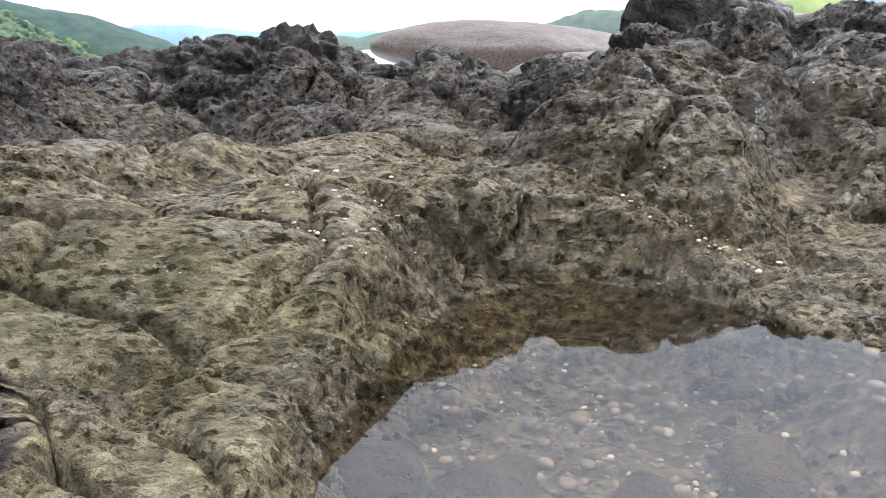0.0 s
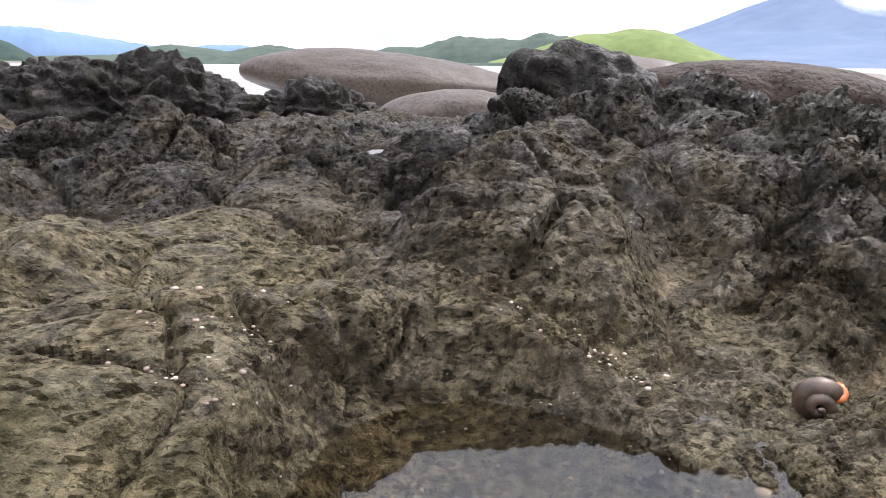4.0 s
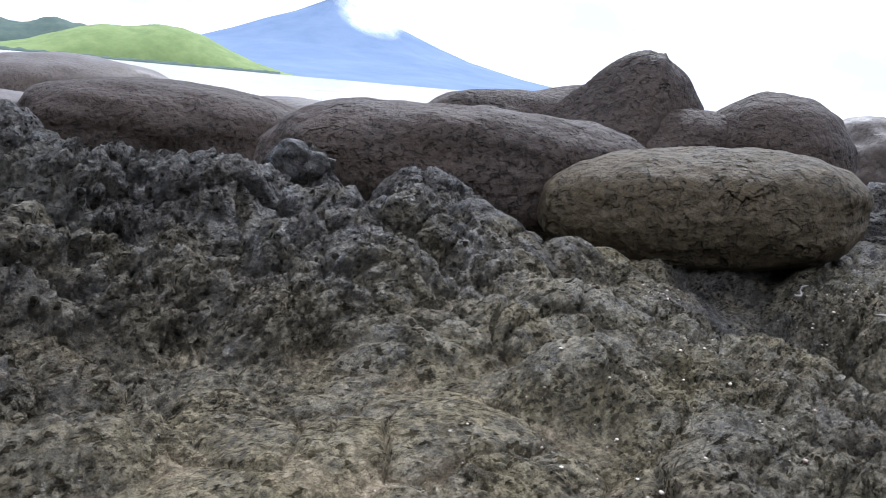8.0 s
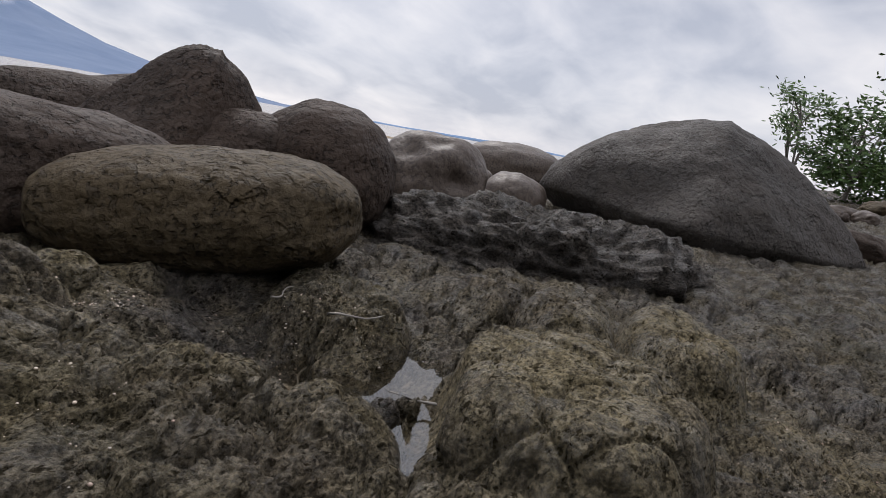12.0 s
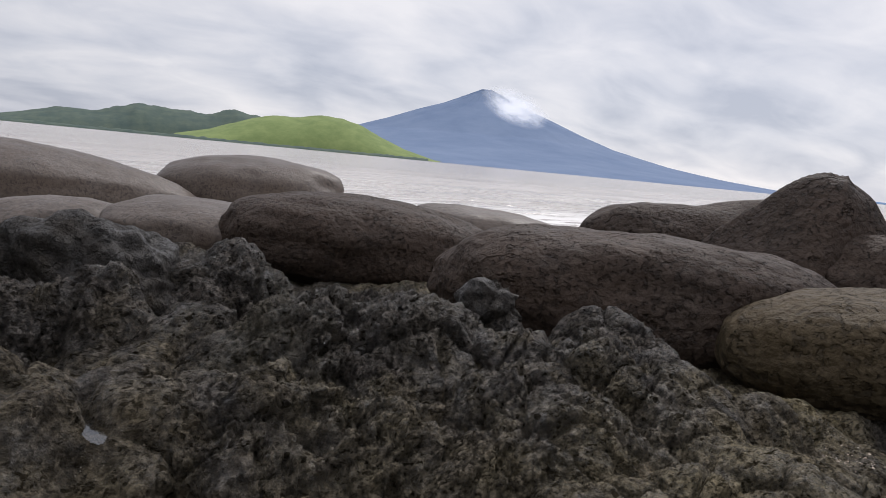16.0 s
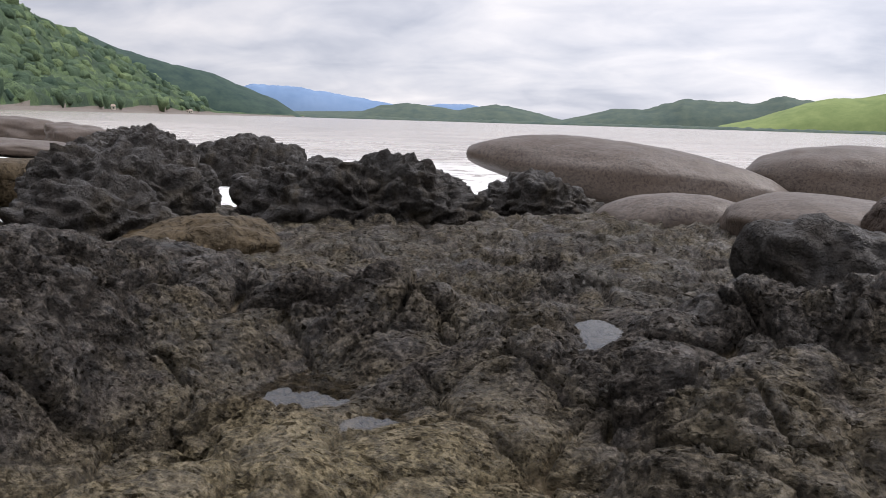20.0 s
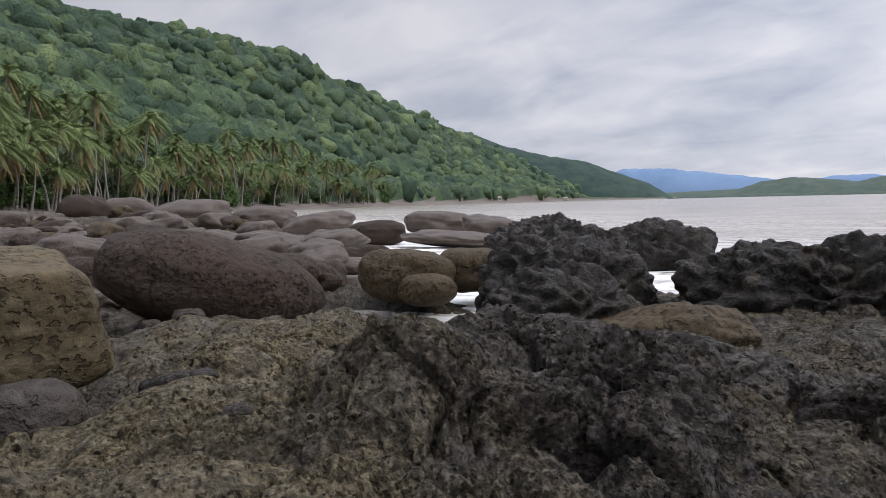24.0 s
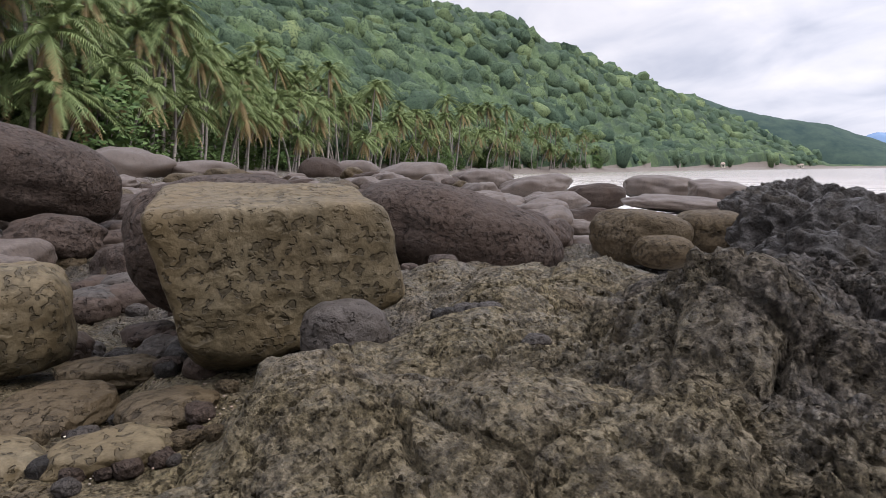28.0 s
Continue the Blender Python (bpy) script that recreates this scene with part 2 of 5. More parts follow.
def boulder_material(name, lo, mid, hi, tint, rough=0.58, pits=0.95, tint_amount=0.6, relief=1.5, spec=0.20):
    s = Shader(name, spec=spec)
    v = s.where()
    info = s.node("ShaderNodeObjectInfo").outputs["Random"]
    shift = s.node("ShaderNodeVectorMath", **{"Vector": v})
    shift.operation = "ADD"
    c = s.node("ShaderNodeCombineXYZ", X=s.math("MULTIPLY", info, 31.0), Y=info)
    s.t.links.new(c.outputs[0], shift.inputs[1])
    v = shift.outputs[0]
    col = s.ramp(s.noise(v, 34, 6, 0.7), (0.30, lo), (0.5, mid), (0.72, hi))
    col = s.mix(s.math("MULTIPLY", s.step(s.noise(v, 2.0, 5, 0.6, 0.8), 0.42, 0.68), tint_amount), col, tint)
    stain = s.step(s.noise(s.where(scale=(1, 1, 0.8)), 4.5, 7, 0.7, 0.4), 0.50, 0.70)
    col = s.mix(s.math("MULTIPLY", stain, 0.5), col, tuple(x * 0.5 for x in mid))
    speck = s.step(s.cells(v, 60).outputs["Distance"], 0.24, 0.10)
    col = s.mix(s.math("MULTIPLY", s.math("MULTIPLY", speck, 0.35), s.step(s.noise(v, 8, 4), 0.46, 0.60)), col, hi)
    flat = s.node("ShaderNodeMapping", Vector=v, Scale=(1.0, 1.0, 1.1)).outputs[0]
    pit = s.math("MULTIPLY", s.step(s.noise(flat, 34, 2, 0.5), 0.445, 0.40), s.step(s.noise(v, 5, 4), 0.36, 0.55))
    # shade inside the pits is painted: base colour darkened where they sink
    col = s.mix(s.math("MULTIPLY", pit, 0.4), col, tuple(x * 0.35 for x in lo))
    n = s.bump(pit, -0.012 * relief, pits)
    big = s.math("MULTIPLY", s.step(s.noise(flat, 9, 3, 0.5), 0.42, 0.36), s.step(s.noise(v, 2.5, 3), 0.42, 0.55))
    n = s.bump(big, -0.010 * relief, pits, n)
    lump = s.cells(v, 24).outputs["Distance"]
    n = s.bump(s.math("MULTIPLY", lump, lump), -0.0015 * relief, 0.9, n)
    n = s.bump(s.noise(v, 26, 5, 0.6), 0.016 * relief, 0.9, n)
    r = s.math("ADD", s.math("MULTIPLY", s.noise(v, 4, 4), 0.3), rough - 0.10)
    return s.done(col, n, r)


MAT_BED = bedrock_material()
MAT_BOULDER = boulder_material("brown_basalt", (0.022, 0.0154, 0.0117), (0.040, 0.0287, 0.0220), (0.074, 0.056, 0.0435), (0.050, 0.0325, 0.0228), spec=0.12)
MAT_OLIVE = boulder_material("olive_basalt", (0.030, 0.0226, 0.0130), (0.058, 0.0438, 0.0258), (0.110, 0.086, 0.054), (0.057, 0.039, 0.0185), spec=0.12)
MAT_GREY = boulder_material("grey_basalt", (0.022, 0.0188, 0.0160), (0.041, 0.0352, 0.0300), (0.074, 0.065, 0.057), (0.046, 0.036, 0.028))
MAT_WET = boulder_material("wet_basalt", (0.046, 0.0350, 0.0275), (0.074, 0.057, 0.0455), (0.112, 0.089, 0.072), (0.066, 0.047, 0.034), rough=0.44, pits=0.3, relief=0.4, spec=0.22)
MAT_OCHRE = boulder_material("ochre_stained_basalt", (0.038, 0.030, 0.0165), (0.080, 0.063, 0.035), (0.142, 0.115, 0.069), (0.104, 0.069, 0.028), pits=1.0, tint_amount=0.5, relief=0.7)


def lava_rock_material():
    s = Shader("black_lava")
    v = s.where()
    col = s.ramp(s.noise(v, 46, 6, 0.7), (0.32, (0.012, 0.0103, 0.0088)), (0.52, (0.030, 0.0260, 0.0222)), (0.74, (0.070, 0.061, 0.053)))
    col = s.mix(s.math("MULTIPLY", s.step(s.noise(v, 3.4, 5, 0.6, 0.8), 0.54, 0.72), 0.6), col, (0.066, 0.052, 0.032))
    lump = s.cells(v, 20).outputs["Distance"]
    n = s.bump(s.math("MULTIPLY", lump, lump), -0.022, 1.0)
    n = s.bump(s.noise(v, 26, 6, 0.65), 0.040, 1.0, n)
    n = s.bump(s.step(s.noise(v, 28, 3, 0.5), 0.42, 0.47), 0.014, 1.0, n)
    n = s.bump(s.noise(v, 90, 4, 0.65), 0.008, 0.9, n)
    dry = s.step(s.noise(v, 8, 6, 0.7), 0.38, 0.60)
    return s.done(col, n, s.math("ADD", s.math("MULTIPLY", dry, 0.3), 0.40), s.math("SUBTRACT", 0.34, s.math("MULTIPLY", dry, 0.28)))


MAT_LAVA = lava_rock_material()


def plain_stone(name, lo, hi, rough=0.5):
    s = Shader(name)
    v = s.where()
    rnd = s.node("ShaderNodeNewGeometry").outputs["Random Per Island"]
    col = s.mix(s.noise(v, 40, 5), lo, hi)
    tone = s.ramp(rnd, (0.0, (0.25, 0.22, 0.20)), (0.35, (0.55, 0.42, 0.36)), (0.6, (0.42, 0.42, 0.42)), (0.85, (1.0, 0.9, 0.8)), (1.0, (1.1, 1.0, 0.92)))
    m = s.t.nodes.new("ShaderNodeMix")
    m.data_type, m.blend_type = "RGBA", "MULTIPLY"
    m.inputs["Factor"].default_value = 1.0
    s.put(m.inputs[6], col)
    s.put(m.inputs[7], tone)
    return s.done(m.outputs[2], s.bump(s.noise(v, 120, 4), 0.002, 0.5), rough)


MAT_PEBBLE = plain_stone("mixed_shore_pebbles", (0.14, 0.115, 0.095), (0.27, 0.225, 0.19))
MAT_SHELL = plain_stone("bleached_shell_grit", (0.42, 0.38, 0.33), (0.66, 0.60, 0.54))


def pool_water(name, ior):
    m = bpy.data.materials.new(name)
    m.use_nodes = True
    t = m.node_tree
    t.nodes.remove(t.nodes["Principled BSDF"])
    clear, gloss, mix, fres = (t.nodes.new("ShaderNode" + k) for k in ("BsdfTransparent", "BsdfGlossy", "MixShader", "Fresnel"))
    clear.inputs["Color"].default_value = (0.80, 0.75, 0.64, 1)
    gloss.inputs["Roughness"].default_value = 0.02
    fres.inputs["IOR"].default_value = ior
    co, nz, bp = (t.nodes.new("ShaderNode" + k) for k in ("TexCoord", "TexNoise", "Bump"))
    nz.inputs["Scale"].default_value = 9.0
    bp.inputs["Distance"].default_value, bp.inputs["Strength"].default_value = 0.002, 0.1
    t.links.new(co.outputs["Object"], nz.inputs["Vector"])
    t.links.new(nz.outputs["Fac"], bp.inputs["Height"])
    for n in (gloss, fres):
        t.links.new(bp.outputs["Normal"], n.inputs["Normal"])
    t.links.new(fres.outputs[0], mix.inputs[0])
    t.links.new(clear.outputs[0], mix.inputs[1])
    t.links.new(gloss.outputs[0], mix.inputs[2])
    t.links.new(mix.outputs[0], t.nodes["Material Output"].inputs["Surface"])
    return m


MAT_POOL = pool_water("clear_pool_water", 1.5)
MAT_PUDDLE = pool_water("bright_puddle_water", 2.1)


def sea_material():
    s = Shader("silty_grey_sea", rough=0.16, spec=0.5)
    v = s.where(scale=(1, 1, 1))
    long = s.where(scale=(0.35, 1.0, 1), turn=(0, 0, radians(-12)))
    col = s.ramp(s.noise(long, 0.25, 5, 0.6), (0.3, (0.18, 0.150, 0.120)), (0.7, (0.34, 0.300, 0.26)))
    foam = s.step(s.noise(long, 1.6, 9, 0.72, 1.4), 0.41, 0.53)
    near = s.attr("surf")
    white = s.math("MULTIPLY", foam, near)
    col = s.mix(white, col, (0.72, 0.72, 0.71))
    n = s.bump(s.noise(long, 0.9, 6, 0.6, 0.4), 0.30, 0.55)
    n = s.bump(s.noise(long, 5.0, 5, 0.6, 0.3), 0.05, 0.5, n)
    return s.done(col, n, s.math("ADD", s.math("MULTIPLY", white, 0.5), 0.2))


MAT_SEA = sea_material()


def far_material(name, lo, hi, scale, rough=0.9):
    s = Shader(name, rough=rough, spec=0.1)
    v = s.where()
    col = s.ramp(s.noise(v, scale, 8, 0.65), (0.32, lo), (0.68, hi))
    return s.done(col)


# ranges and volcano: the blue of distance haze is put into the base colour
MAT_BLUE = far_material("haze_blue_ranges", (0.125, 0.195, 0.31), (0.165, 0.24, 0.36), 0.004)
MAT_VOLCANO = far_material("haze_blue_volcano", (0.100, 0.140, 0.220), (0.140, 0.182, 0.262), 0.004)
# far hills and headland: woodland green with haze tinted in as blue
MAT_FARHILL = far_material("hazed_wooded_hills", (0.050, 0.073, 0.066), (0.084, 0.106, 0.080), 0.02)
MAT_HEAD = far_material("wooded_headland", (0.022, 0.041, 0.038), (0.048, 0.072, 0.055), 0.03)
MAT_MEADOW = far_material("bright_grass_hill", (0.118, 0.158, 0.058), (0.180, 0.222, 0.084), 0.02)


def forest_material():
    s = Shader("forest_canopy", rough=0.8, spec=0.15)
    v = s.where()
    c = s.cells(v, 0.06)
    tone = s.noise(v, 0.016, 5, 0.65)
    fine = s.noise(v, 0.5, 6, 0.7)
    deep = s.ramp(fine, (0.3, (0.011, 0.023, 0.014)), (0.55, (0.030, 0.052, 0.030)), (0.75, (0.064, 0.094, 0.050)))
    light = s.ramp(fine, (0.3, (0.026, 0.046, 0.020)), (0.55, (0.066, 0.100, 0.042)), (0.75, (0.120, 0.165, 0.074)))
    sep = s.node("ShaderNodeSeparateColor", Color=c.outputs["Color"])
    pick = s.math("ADD", s.math("MULTIPLY", s.math("SUBTRACT", sep.outputs[0], 0.5), 1.3), s.step(tone, 0.40, 0.66))
    col = s.mix(pick, deep, light)
    n = s.bump(s.noise(v, 0.6, 5, 0.6), 1.2, 0.7)
    return s.done(col, n)


MAT_FOREST = forest_material()


def crowns_material():
    s = Shader("forest_crowns", rough=0.85, spec=0.08)
    v = s.where()
    rnd = s.node("ShaderNodeNewGeometry").outputs["Random Per Island"]
    pick = s.math("ADD", s.math("MULTIPLY", rnd, 0.55), s.math("MULTIPLY", s.step(s.noise(v, 0.011, 4, 0.6), 0.38, 0.66), 0.45))
    col = s.ramp(pick, (0.12, (0.040, 0.066, 0.046)), (0.45, (0.074, 0.110, 0.066)), (0.72, (0.120, 0.165, 0.080)), (0.95, (0.190, 0.235, 0.105)))
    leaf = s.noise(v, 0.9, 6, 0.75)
    # shade between leaf clumps put into the colour, where the bump is low
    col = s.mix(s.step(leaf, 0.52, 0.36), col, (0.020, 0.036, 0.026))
    return s.done(col, s.bump(leaf, 1.4, 0.9))


MAT_CROWNS = crowns_material()


def leaf_material(name, lo, hi):
    s = Shader(name, rough=0.6, spec=0.15)
    rnd = s.node("ShaderNodeNewGeometry").outputs["Random Per Island"]
    col = s.mix(rnd, lo, hi)
    col = s.mix(s.math("MULTIPLY", s.node("ShaderNodeObjectInfo").outputs["Random"], 0.5), col, hi)
    return s.done(col)


MAT_PALM = leaf_material("palm_frond", (0.066, 0.100, 0.032), (0.175, 0.220, 0.085))
MAT_DRYPALM = leaf_material("dry_palm_frond", (0.16, 0.12, 0.055), (0.28, 0.21, 0.10))
MAT_LEAF = leaf_material("broad_leaf", (0.026, 0.058, 0.016), (0.095, 0.145, 0.045))
s_ = Shader("palm_bark", rough=0.8)
MAT_BARK = s_.done(s_.ramp(s_.noise(s_.where(scale=(1, 1, 3)), 2.5, 6), (0.3, (0.10, 0.088, 0.075)), (0.7, (0.26, 0.235, 0.205))))
s_ = Shader("shore_sand", rough=0.7)
MAT_SAND = s_.done(s_.ramp(s_.noise(s_.where(), 0.5, 8, 0.65), (0.3, (0.075, 0.060, 0.048)), (0.7, (0.15, 0.125, 0.10))))
s_ = Shader("drifting_cloud", rough=1.0, spec=0.0)
MAT_CLOUD = s_.m


# ---- numeric noise ----
rng = np.random.RandomState(7)
PERM = rng.permutation(512).astype(np.int64)
ANG = rng.rand(512) * 2 * np.pi
GX, GY = np.cos(ANG), np.sin(ANG)
G3 = rng.randn(512, 3)
G3 /= np.linalg.norm(G3, axis=1)[:, None]


def n2(x, y, seed=0):
    """Gradient noise in the plane, about -0.7 to 0.7."""
    xi, yi = np.floor(x), np.floor(y)
    fx, fy = x - xi, y - yi
    xi, yi = xi.astype(np.int64) + seed * 57, yi.astype(np.int64)
    u, w = fx * fx * fx * (fx * (fx * 6 - 15) + 10), fy * fy * fy * (fy * (fy * 6 - 15) + 10)

    def corner(a, b):
        h = PERM[(PERM[(xi + a) & 511] + yi + b) & 511]
        return GX[h] * (fx - a) + GY[h] * (fy - b)

    lo = corner(0, 0) * (1 - u) + corner(1, 0) * u
    return lo * (1 - w) + (corner(0, 1) * (1 - u) + corner(1, 1) * u) * w


def n3(p, seed=0):
    i = np.floor(p)
    f = p - i
    i = i.astype(np.int64)
    u = f * f * f * (f * (f * 6 - 15) + 10)
    out = 0
    for a in (0, 1):
        for b in (0, 1):
            for c in (0, 1):
                h = PERM[(PERM[(PERM[(i[:, 0] + a + seed * 31) & 511] + i[:, 1] + b) & 511] + i[:, 2] + c) & 511]
                g = G3[h]
                dot = g[:, 0] * (f[:, 0] - a) + g[:, 1] * (f[:, 1] - b) + g[:, 2] * (f[:, 2] - c)
                w = (u[:, 0] if a else 1 - u[:, 0]) * (u[:, 1] if b else 1 - u[:, 1]) * (u[:, 2] if c else 1 - u[:, 2])
                out = out + w * dot
    return out


def cell2(x, y, seed=0):
    """Distance to the nearest scattered point, and that point's own random number."""
    xi, yi = np.floor(x).astype(np.int64), np.floor(y).astype(np.int64)
    best, rnd = np.full(x.shape, 9.0), np.zeros(x.shape)
    for a in (-1, 0, 1):
        for b in (-1, 0, 1):
            h = PERM[(PERM[(xi + a + seed * 19) & 511] + yi + b) & 511]
            d = np.hypot(xi + a + 0.5 + 0.45 * GX[h] - x, yi + b + 0.5 + 0.45 * GY[h] - y)
            near = d < best
            best, rnd = np.where(near, d, best), np.where(near, h / 511.0, rnd)
    return best, rnd


def smooth(a, b, v):
    k = np.clip((v - a) / (b - a), 0, 1)
    return k * k * (3 - 2 * k)


def smax(a, b, k):
    h = np.clip(0.5 + 0.5 * (a - b) / k, 0, 1)
    return b + (a - b) * h + k * h * (1 - h)


def smin(a, b, k):
    return -smax(-a, -b, k)


def sheet(name, verts, wide, high, close=False):
    """A grid mesh from an array of places in rows of the given width."""
    me = bpy.data.meshes.new(name)
    me.vertices.add(len(verts))
    me.vertices.foreach_set("co", verts.astype(np.float32).ravel())
    i, j = np.meshgrid(np.arange(high - 1), np.arange(wide if close else wide - 1), indexing="ij")
    k = (j + 1) % wide
    quads = np.stack([i * wide + j, i * wide + k, (i + 1) * wide + k, (i + 1) * wide + j], -1).reshape(-1, 4)
    me.loops.add(quads.size)
    me.loops.foreach_set("vertex_index", quads.astype(np.int32).ravel())
    me.polygons.add(len(quads))
    me.polygons.foreach_set("loop_start", np.arange(0, quads.size, 4, dtype=np.int32))
    me.update(calc_edges=True)
    me.polygons.foreach_set("use_smooth", np.ones(len(quads), dtype=bool))
    return me


def attribute(me, name, values):
    a = me.attributes.new(name, "FLOAT", "POINT")
    a.data.foreach_set("value", values.astype(np.float32))


def part(name, bm, material, parent, label=""):
    me = bpy.data.meshes.new(name)
    bm.to_mesh(me)
    bm.free()
    me.materials.append(material)
    ob = new(name, me)
    ob.parent = parent
    if label:
        ob["label"] = label
    return ob


# ---- ground ----
SEA_Z = 0.45


def coast(x):
    """How far out the shore reaches at x."""
    mid = 5.7 + 0.3 * np.sin(x * 1.3)
    right = 5.2 - 0.48 * (x - 2.5)
    left = 4.9 - 0.62 * (x + 4)
    y = np.where(x > 2.5, np.maximum(right, 1.6 - 0.05 * x), mid)
    return np.where(x < -3.0, left, y)


MOUNDS, PITS = [], []


def mound(x, y, top, rx, ry=None, turn=0.0, drop=0.3, power=2.0, dark=0.0):
    MOUNDS.append((x, y, top, rx, ry or rx, radians(turn), drop, power, dark))


def pit(x, y, floor, rx, ry=None, turn=0.0, rise=0.3, power=2.0):
    PITS.append((x, y, floor, rx, ry or rx, radians(turn), rise, power))


# middle: humps of tan rock behind the pool, dark crest behind them
mound(-0.24, 0.86, 0.835, 0.34, 0.22, 10, 0.07)
mound(-0.45, 0.80, 0.845, 0.22, 0.20, 0, 0.10)
mound(-0.40, 1.16, 0.860, 0.30, 0.20, 20, 0.10)
mound(0.06, 0.93, 0.808, 0.20, 0.10, -20, 0.08)
mound(-0.06, 1.70, 0.930, 0.17, 0.14, 0, 0.10, dark=0.6)
mound(-0.30, 1.70, 0.880, 0.20, 0.10, 10, 0.12, dark=0.7)
mound(-0.42, 2.08, 0.975, 0.26, 0.15, -10, 0.13, dark=0.8)
mound(0.22, 1.22, 0.905, 0.13, 0.12, 0, 0.12, dark=0.7)
mound(0.40, 1.42, 0.962, 0.26, 0.20, 30, 0.15, dark=0.6)
mound(0.60, 2.05, 1.010, 0.24, 0.24, 0, 0.12, dark=0.9)
mound(0.86, 1.50, 0.925, 0.34, 0.20, -30, 0.14, dark=0.7)
mound(1.20, 1.62, 0.935, 0.34, 0.18, -12, 0.14, dark=0.9)
mound(1.13, 2.20, 1.045, 0.32, 0.17, -10, 0.14, dark=1.0)
mound(1.55, 1.85, 1.015, 0.40, 0.20, -8, 0.18, dark=1.0)
mound(1.64, 1.14, 0.862, 0.30, 0.16, -10, 0.12, dark=0.6)
mound(2.10, 1.28, 0.915, 0.32, 0.20, -25, 0.16, dark=0.7)
mound(2.34, 1.60, 0.975, 0.24, 0.18, -30, 0.16, dark=1.0)
mound(1.24, 2.42, 1.020, 0.22, 0.16, 0, 0.20, dark=1.0)
mound(0.84, 2.24, 0.980, 0.30, 0.26, 0, 0.16, dark=1.0)
mound(0.25, 2.60, 0.900, 0.45, 0.25, 0, 0.16, dark=0.9)
mound(0.07, 3.25, 0.800, 0.40, 0.20, 0, 0.12, dark=0.9)
mound(0.55, 1.53, 0.965, 0.16, 0.15, 0, 0.12, dark=0.7)
mound(0.88, 1.30, 0.865, 0.20, 0.12, 0, 0.10, dark=0.5)
mound(1.25, 1.32, 0.862, 0.26, 0.13, -10, 0.10, dark=0.6)
mound(2.05, 1.93, 1.015, 0.13, 0.11, 20, 0.16, dark=1.0)
mound(1.80, 0.90, 0.785, 0.30, 0.12, -10, 0.08, dark=0.3)
mound(-0.85, 1.68, 0.910, 0.20, 0.16, 0, 0.10, dark=0.5)
# shoulders of the crest
mound(0.36, 1.21, 0.925, 0.17, 0.14, 20, 0.10, dark=0.5)
mound(0.60, 1.38, 0.945, 0.11, 0.09, 0, 0.10, dark=0.7)
mound(0.22, 1.56, 0.925, 0.17, 0.12, -10, 0.10, dark=0.7)
mound(0.82, 2.00, 1.040, 0.16, 0.14, 0, 0.14, dark=1.0)
mound(1.02, 1.85, 0.980, 0.16, 0.12, 0, 0.12, dark=1.0)
mound(1.22, 1.66, 1.030, 0.22, 0.13, 10, 0.13, dark=1.0)
mound(1.54, 1.66, 0.985, 0.26, 0.13, -10, 0.12, dark=1.0)
mound(1.83, 1.56, 0.950, 0.18, 0.12, -15, 0.12, dark=0.9)
mound(1.02, 1.36, 0.950, 0.20, 0.12, 15, 0.11, dark=0.7)
mound(0.90, 1.05, 0.825, 0.17, 0.12, 10, 0.10, dark=0.4)
mound(0.95, 0.90, 0.772, 0.16, 0.10, 0, 0.09, dark=0.3)
mound(1.66, 1.30, 0.900, 0.22, 0.13, -12, 0.11, dark=0.7)
mound(1.85, 0.60, 0.785, 0.24, 0.12, -28, 0.10, dark=0.35)
mound(2.03, 0.46, 0.750, 0.26, 0.18, -10, 0.09, dark=0.2)
mound(1.88, 0.30, 0.712, 0.32, 0.20, 10, 0.08, dark=0.2)
mound(2.04, 1.05, 0.845, 0.20, 0.12, -20, 0.10, dark=0.6)
mound(2.42, 1.07, 0.805, 0.16, 0.12, -30, 0.10, dark=0.5)
mound(2.10, 1.46, 0.905, 0.16, 0.12, -20, 0.11, dark=0.8)
mound(2.40, 0.11, 0.680, 0.22, 0.15, 10, 0.09, dark=0.2)
mound(3.08, 0.30, 0.695, 0.24, 0.14, 15, 0.16, 4.0, dark=0.5)
mound(3.60, 0.66, 0.725, 0.22, 0.15, 0, 0.12, dark=0.6)
mound(3.60, 0.03, 0.775, 0.36, 0.14, -12, 0.16, 4.0, dark=0.4)
mound(3.60, -0.28, 0.795, 0.36, 0.20, 5, 0.16, 4.0, dark=-0.1)
mound(-0.55, 0.95, 0.900, 0.20, 0.20, 0, 0.10, dark=0.1)
mound(-1.18, 1.76, 1.125, 0.15, 0.13, 0, 0.14, dark=1.0)
mound(-2.50, 1.90, 1.000, 0.50, 0.45, 0, 0.14, dark=0.2)
mound(-3.20, 1.90, 0.925, 0.55, 0.50, 0, 0.12, dark=0.2)
# right: low shelves
mound(2.10, 0.86, 0.785, 0.34, 0.20, -20, 0.10, dark=0.3)
mound(2.28, 0.45, 0.705, 0.34, 0.20, -10, 0.10, dark=0.2)
mound(2.05, 0.10, 0.690, 0.36, 0.20, 10, 0.10, dark=0.3)
mound(1.30, 0.62, 0.712, 0.45, 0.24, 5, 0.06)
mound(0.66, 0.42, 0.708, 0.34, 0.50, 0, 0.04)
mound(2.82, -0.37, 0.785, 0.52, 0.38, 14, 0.20, 9.0, dark=-0.45)
mound(3.28, 0.50, 0.745, 0.30, 0.28, 20, 0.20, 4.0, dark=0.25)
mound(3.95, -0.16, 0.760, 0.50, 0.26, -20, 0.20, 4.0, dark=0.3)
mound(3.78, -0.70, 0.760, 0.46, 0.24, 10, 0.22, 6.0, dark=-0.3)
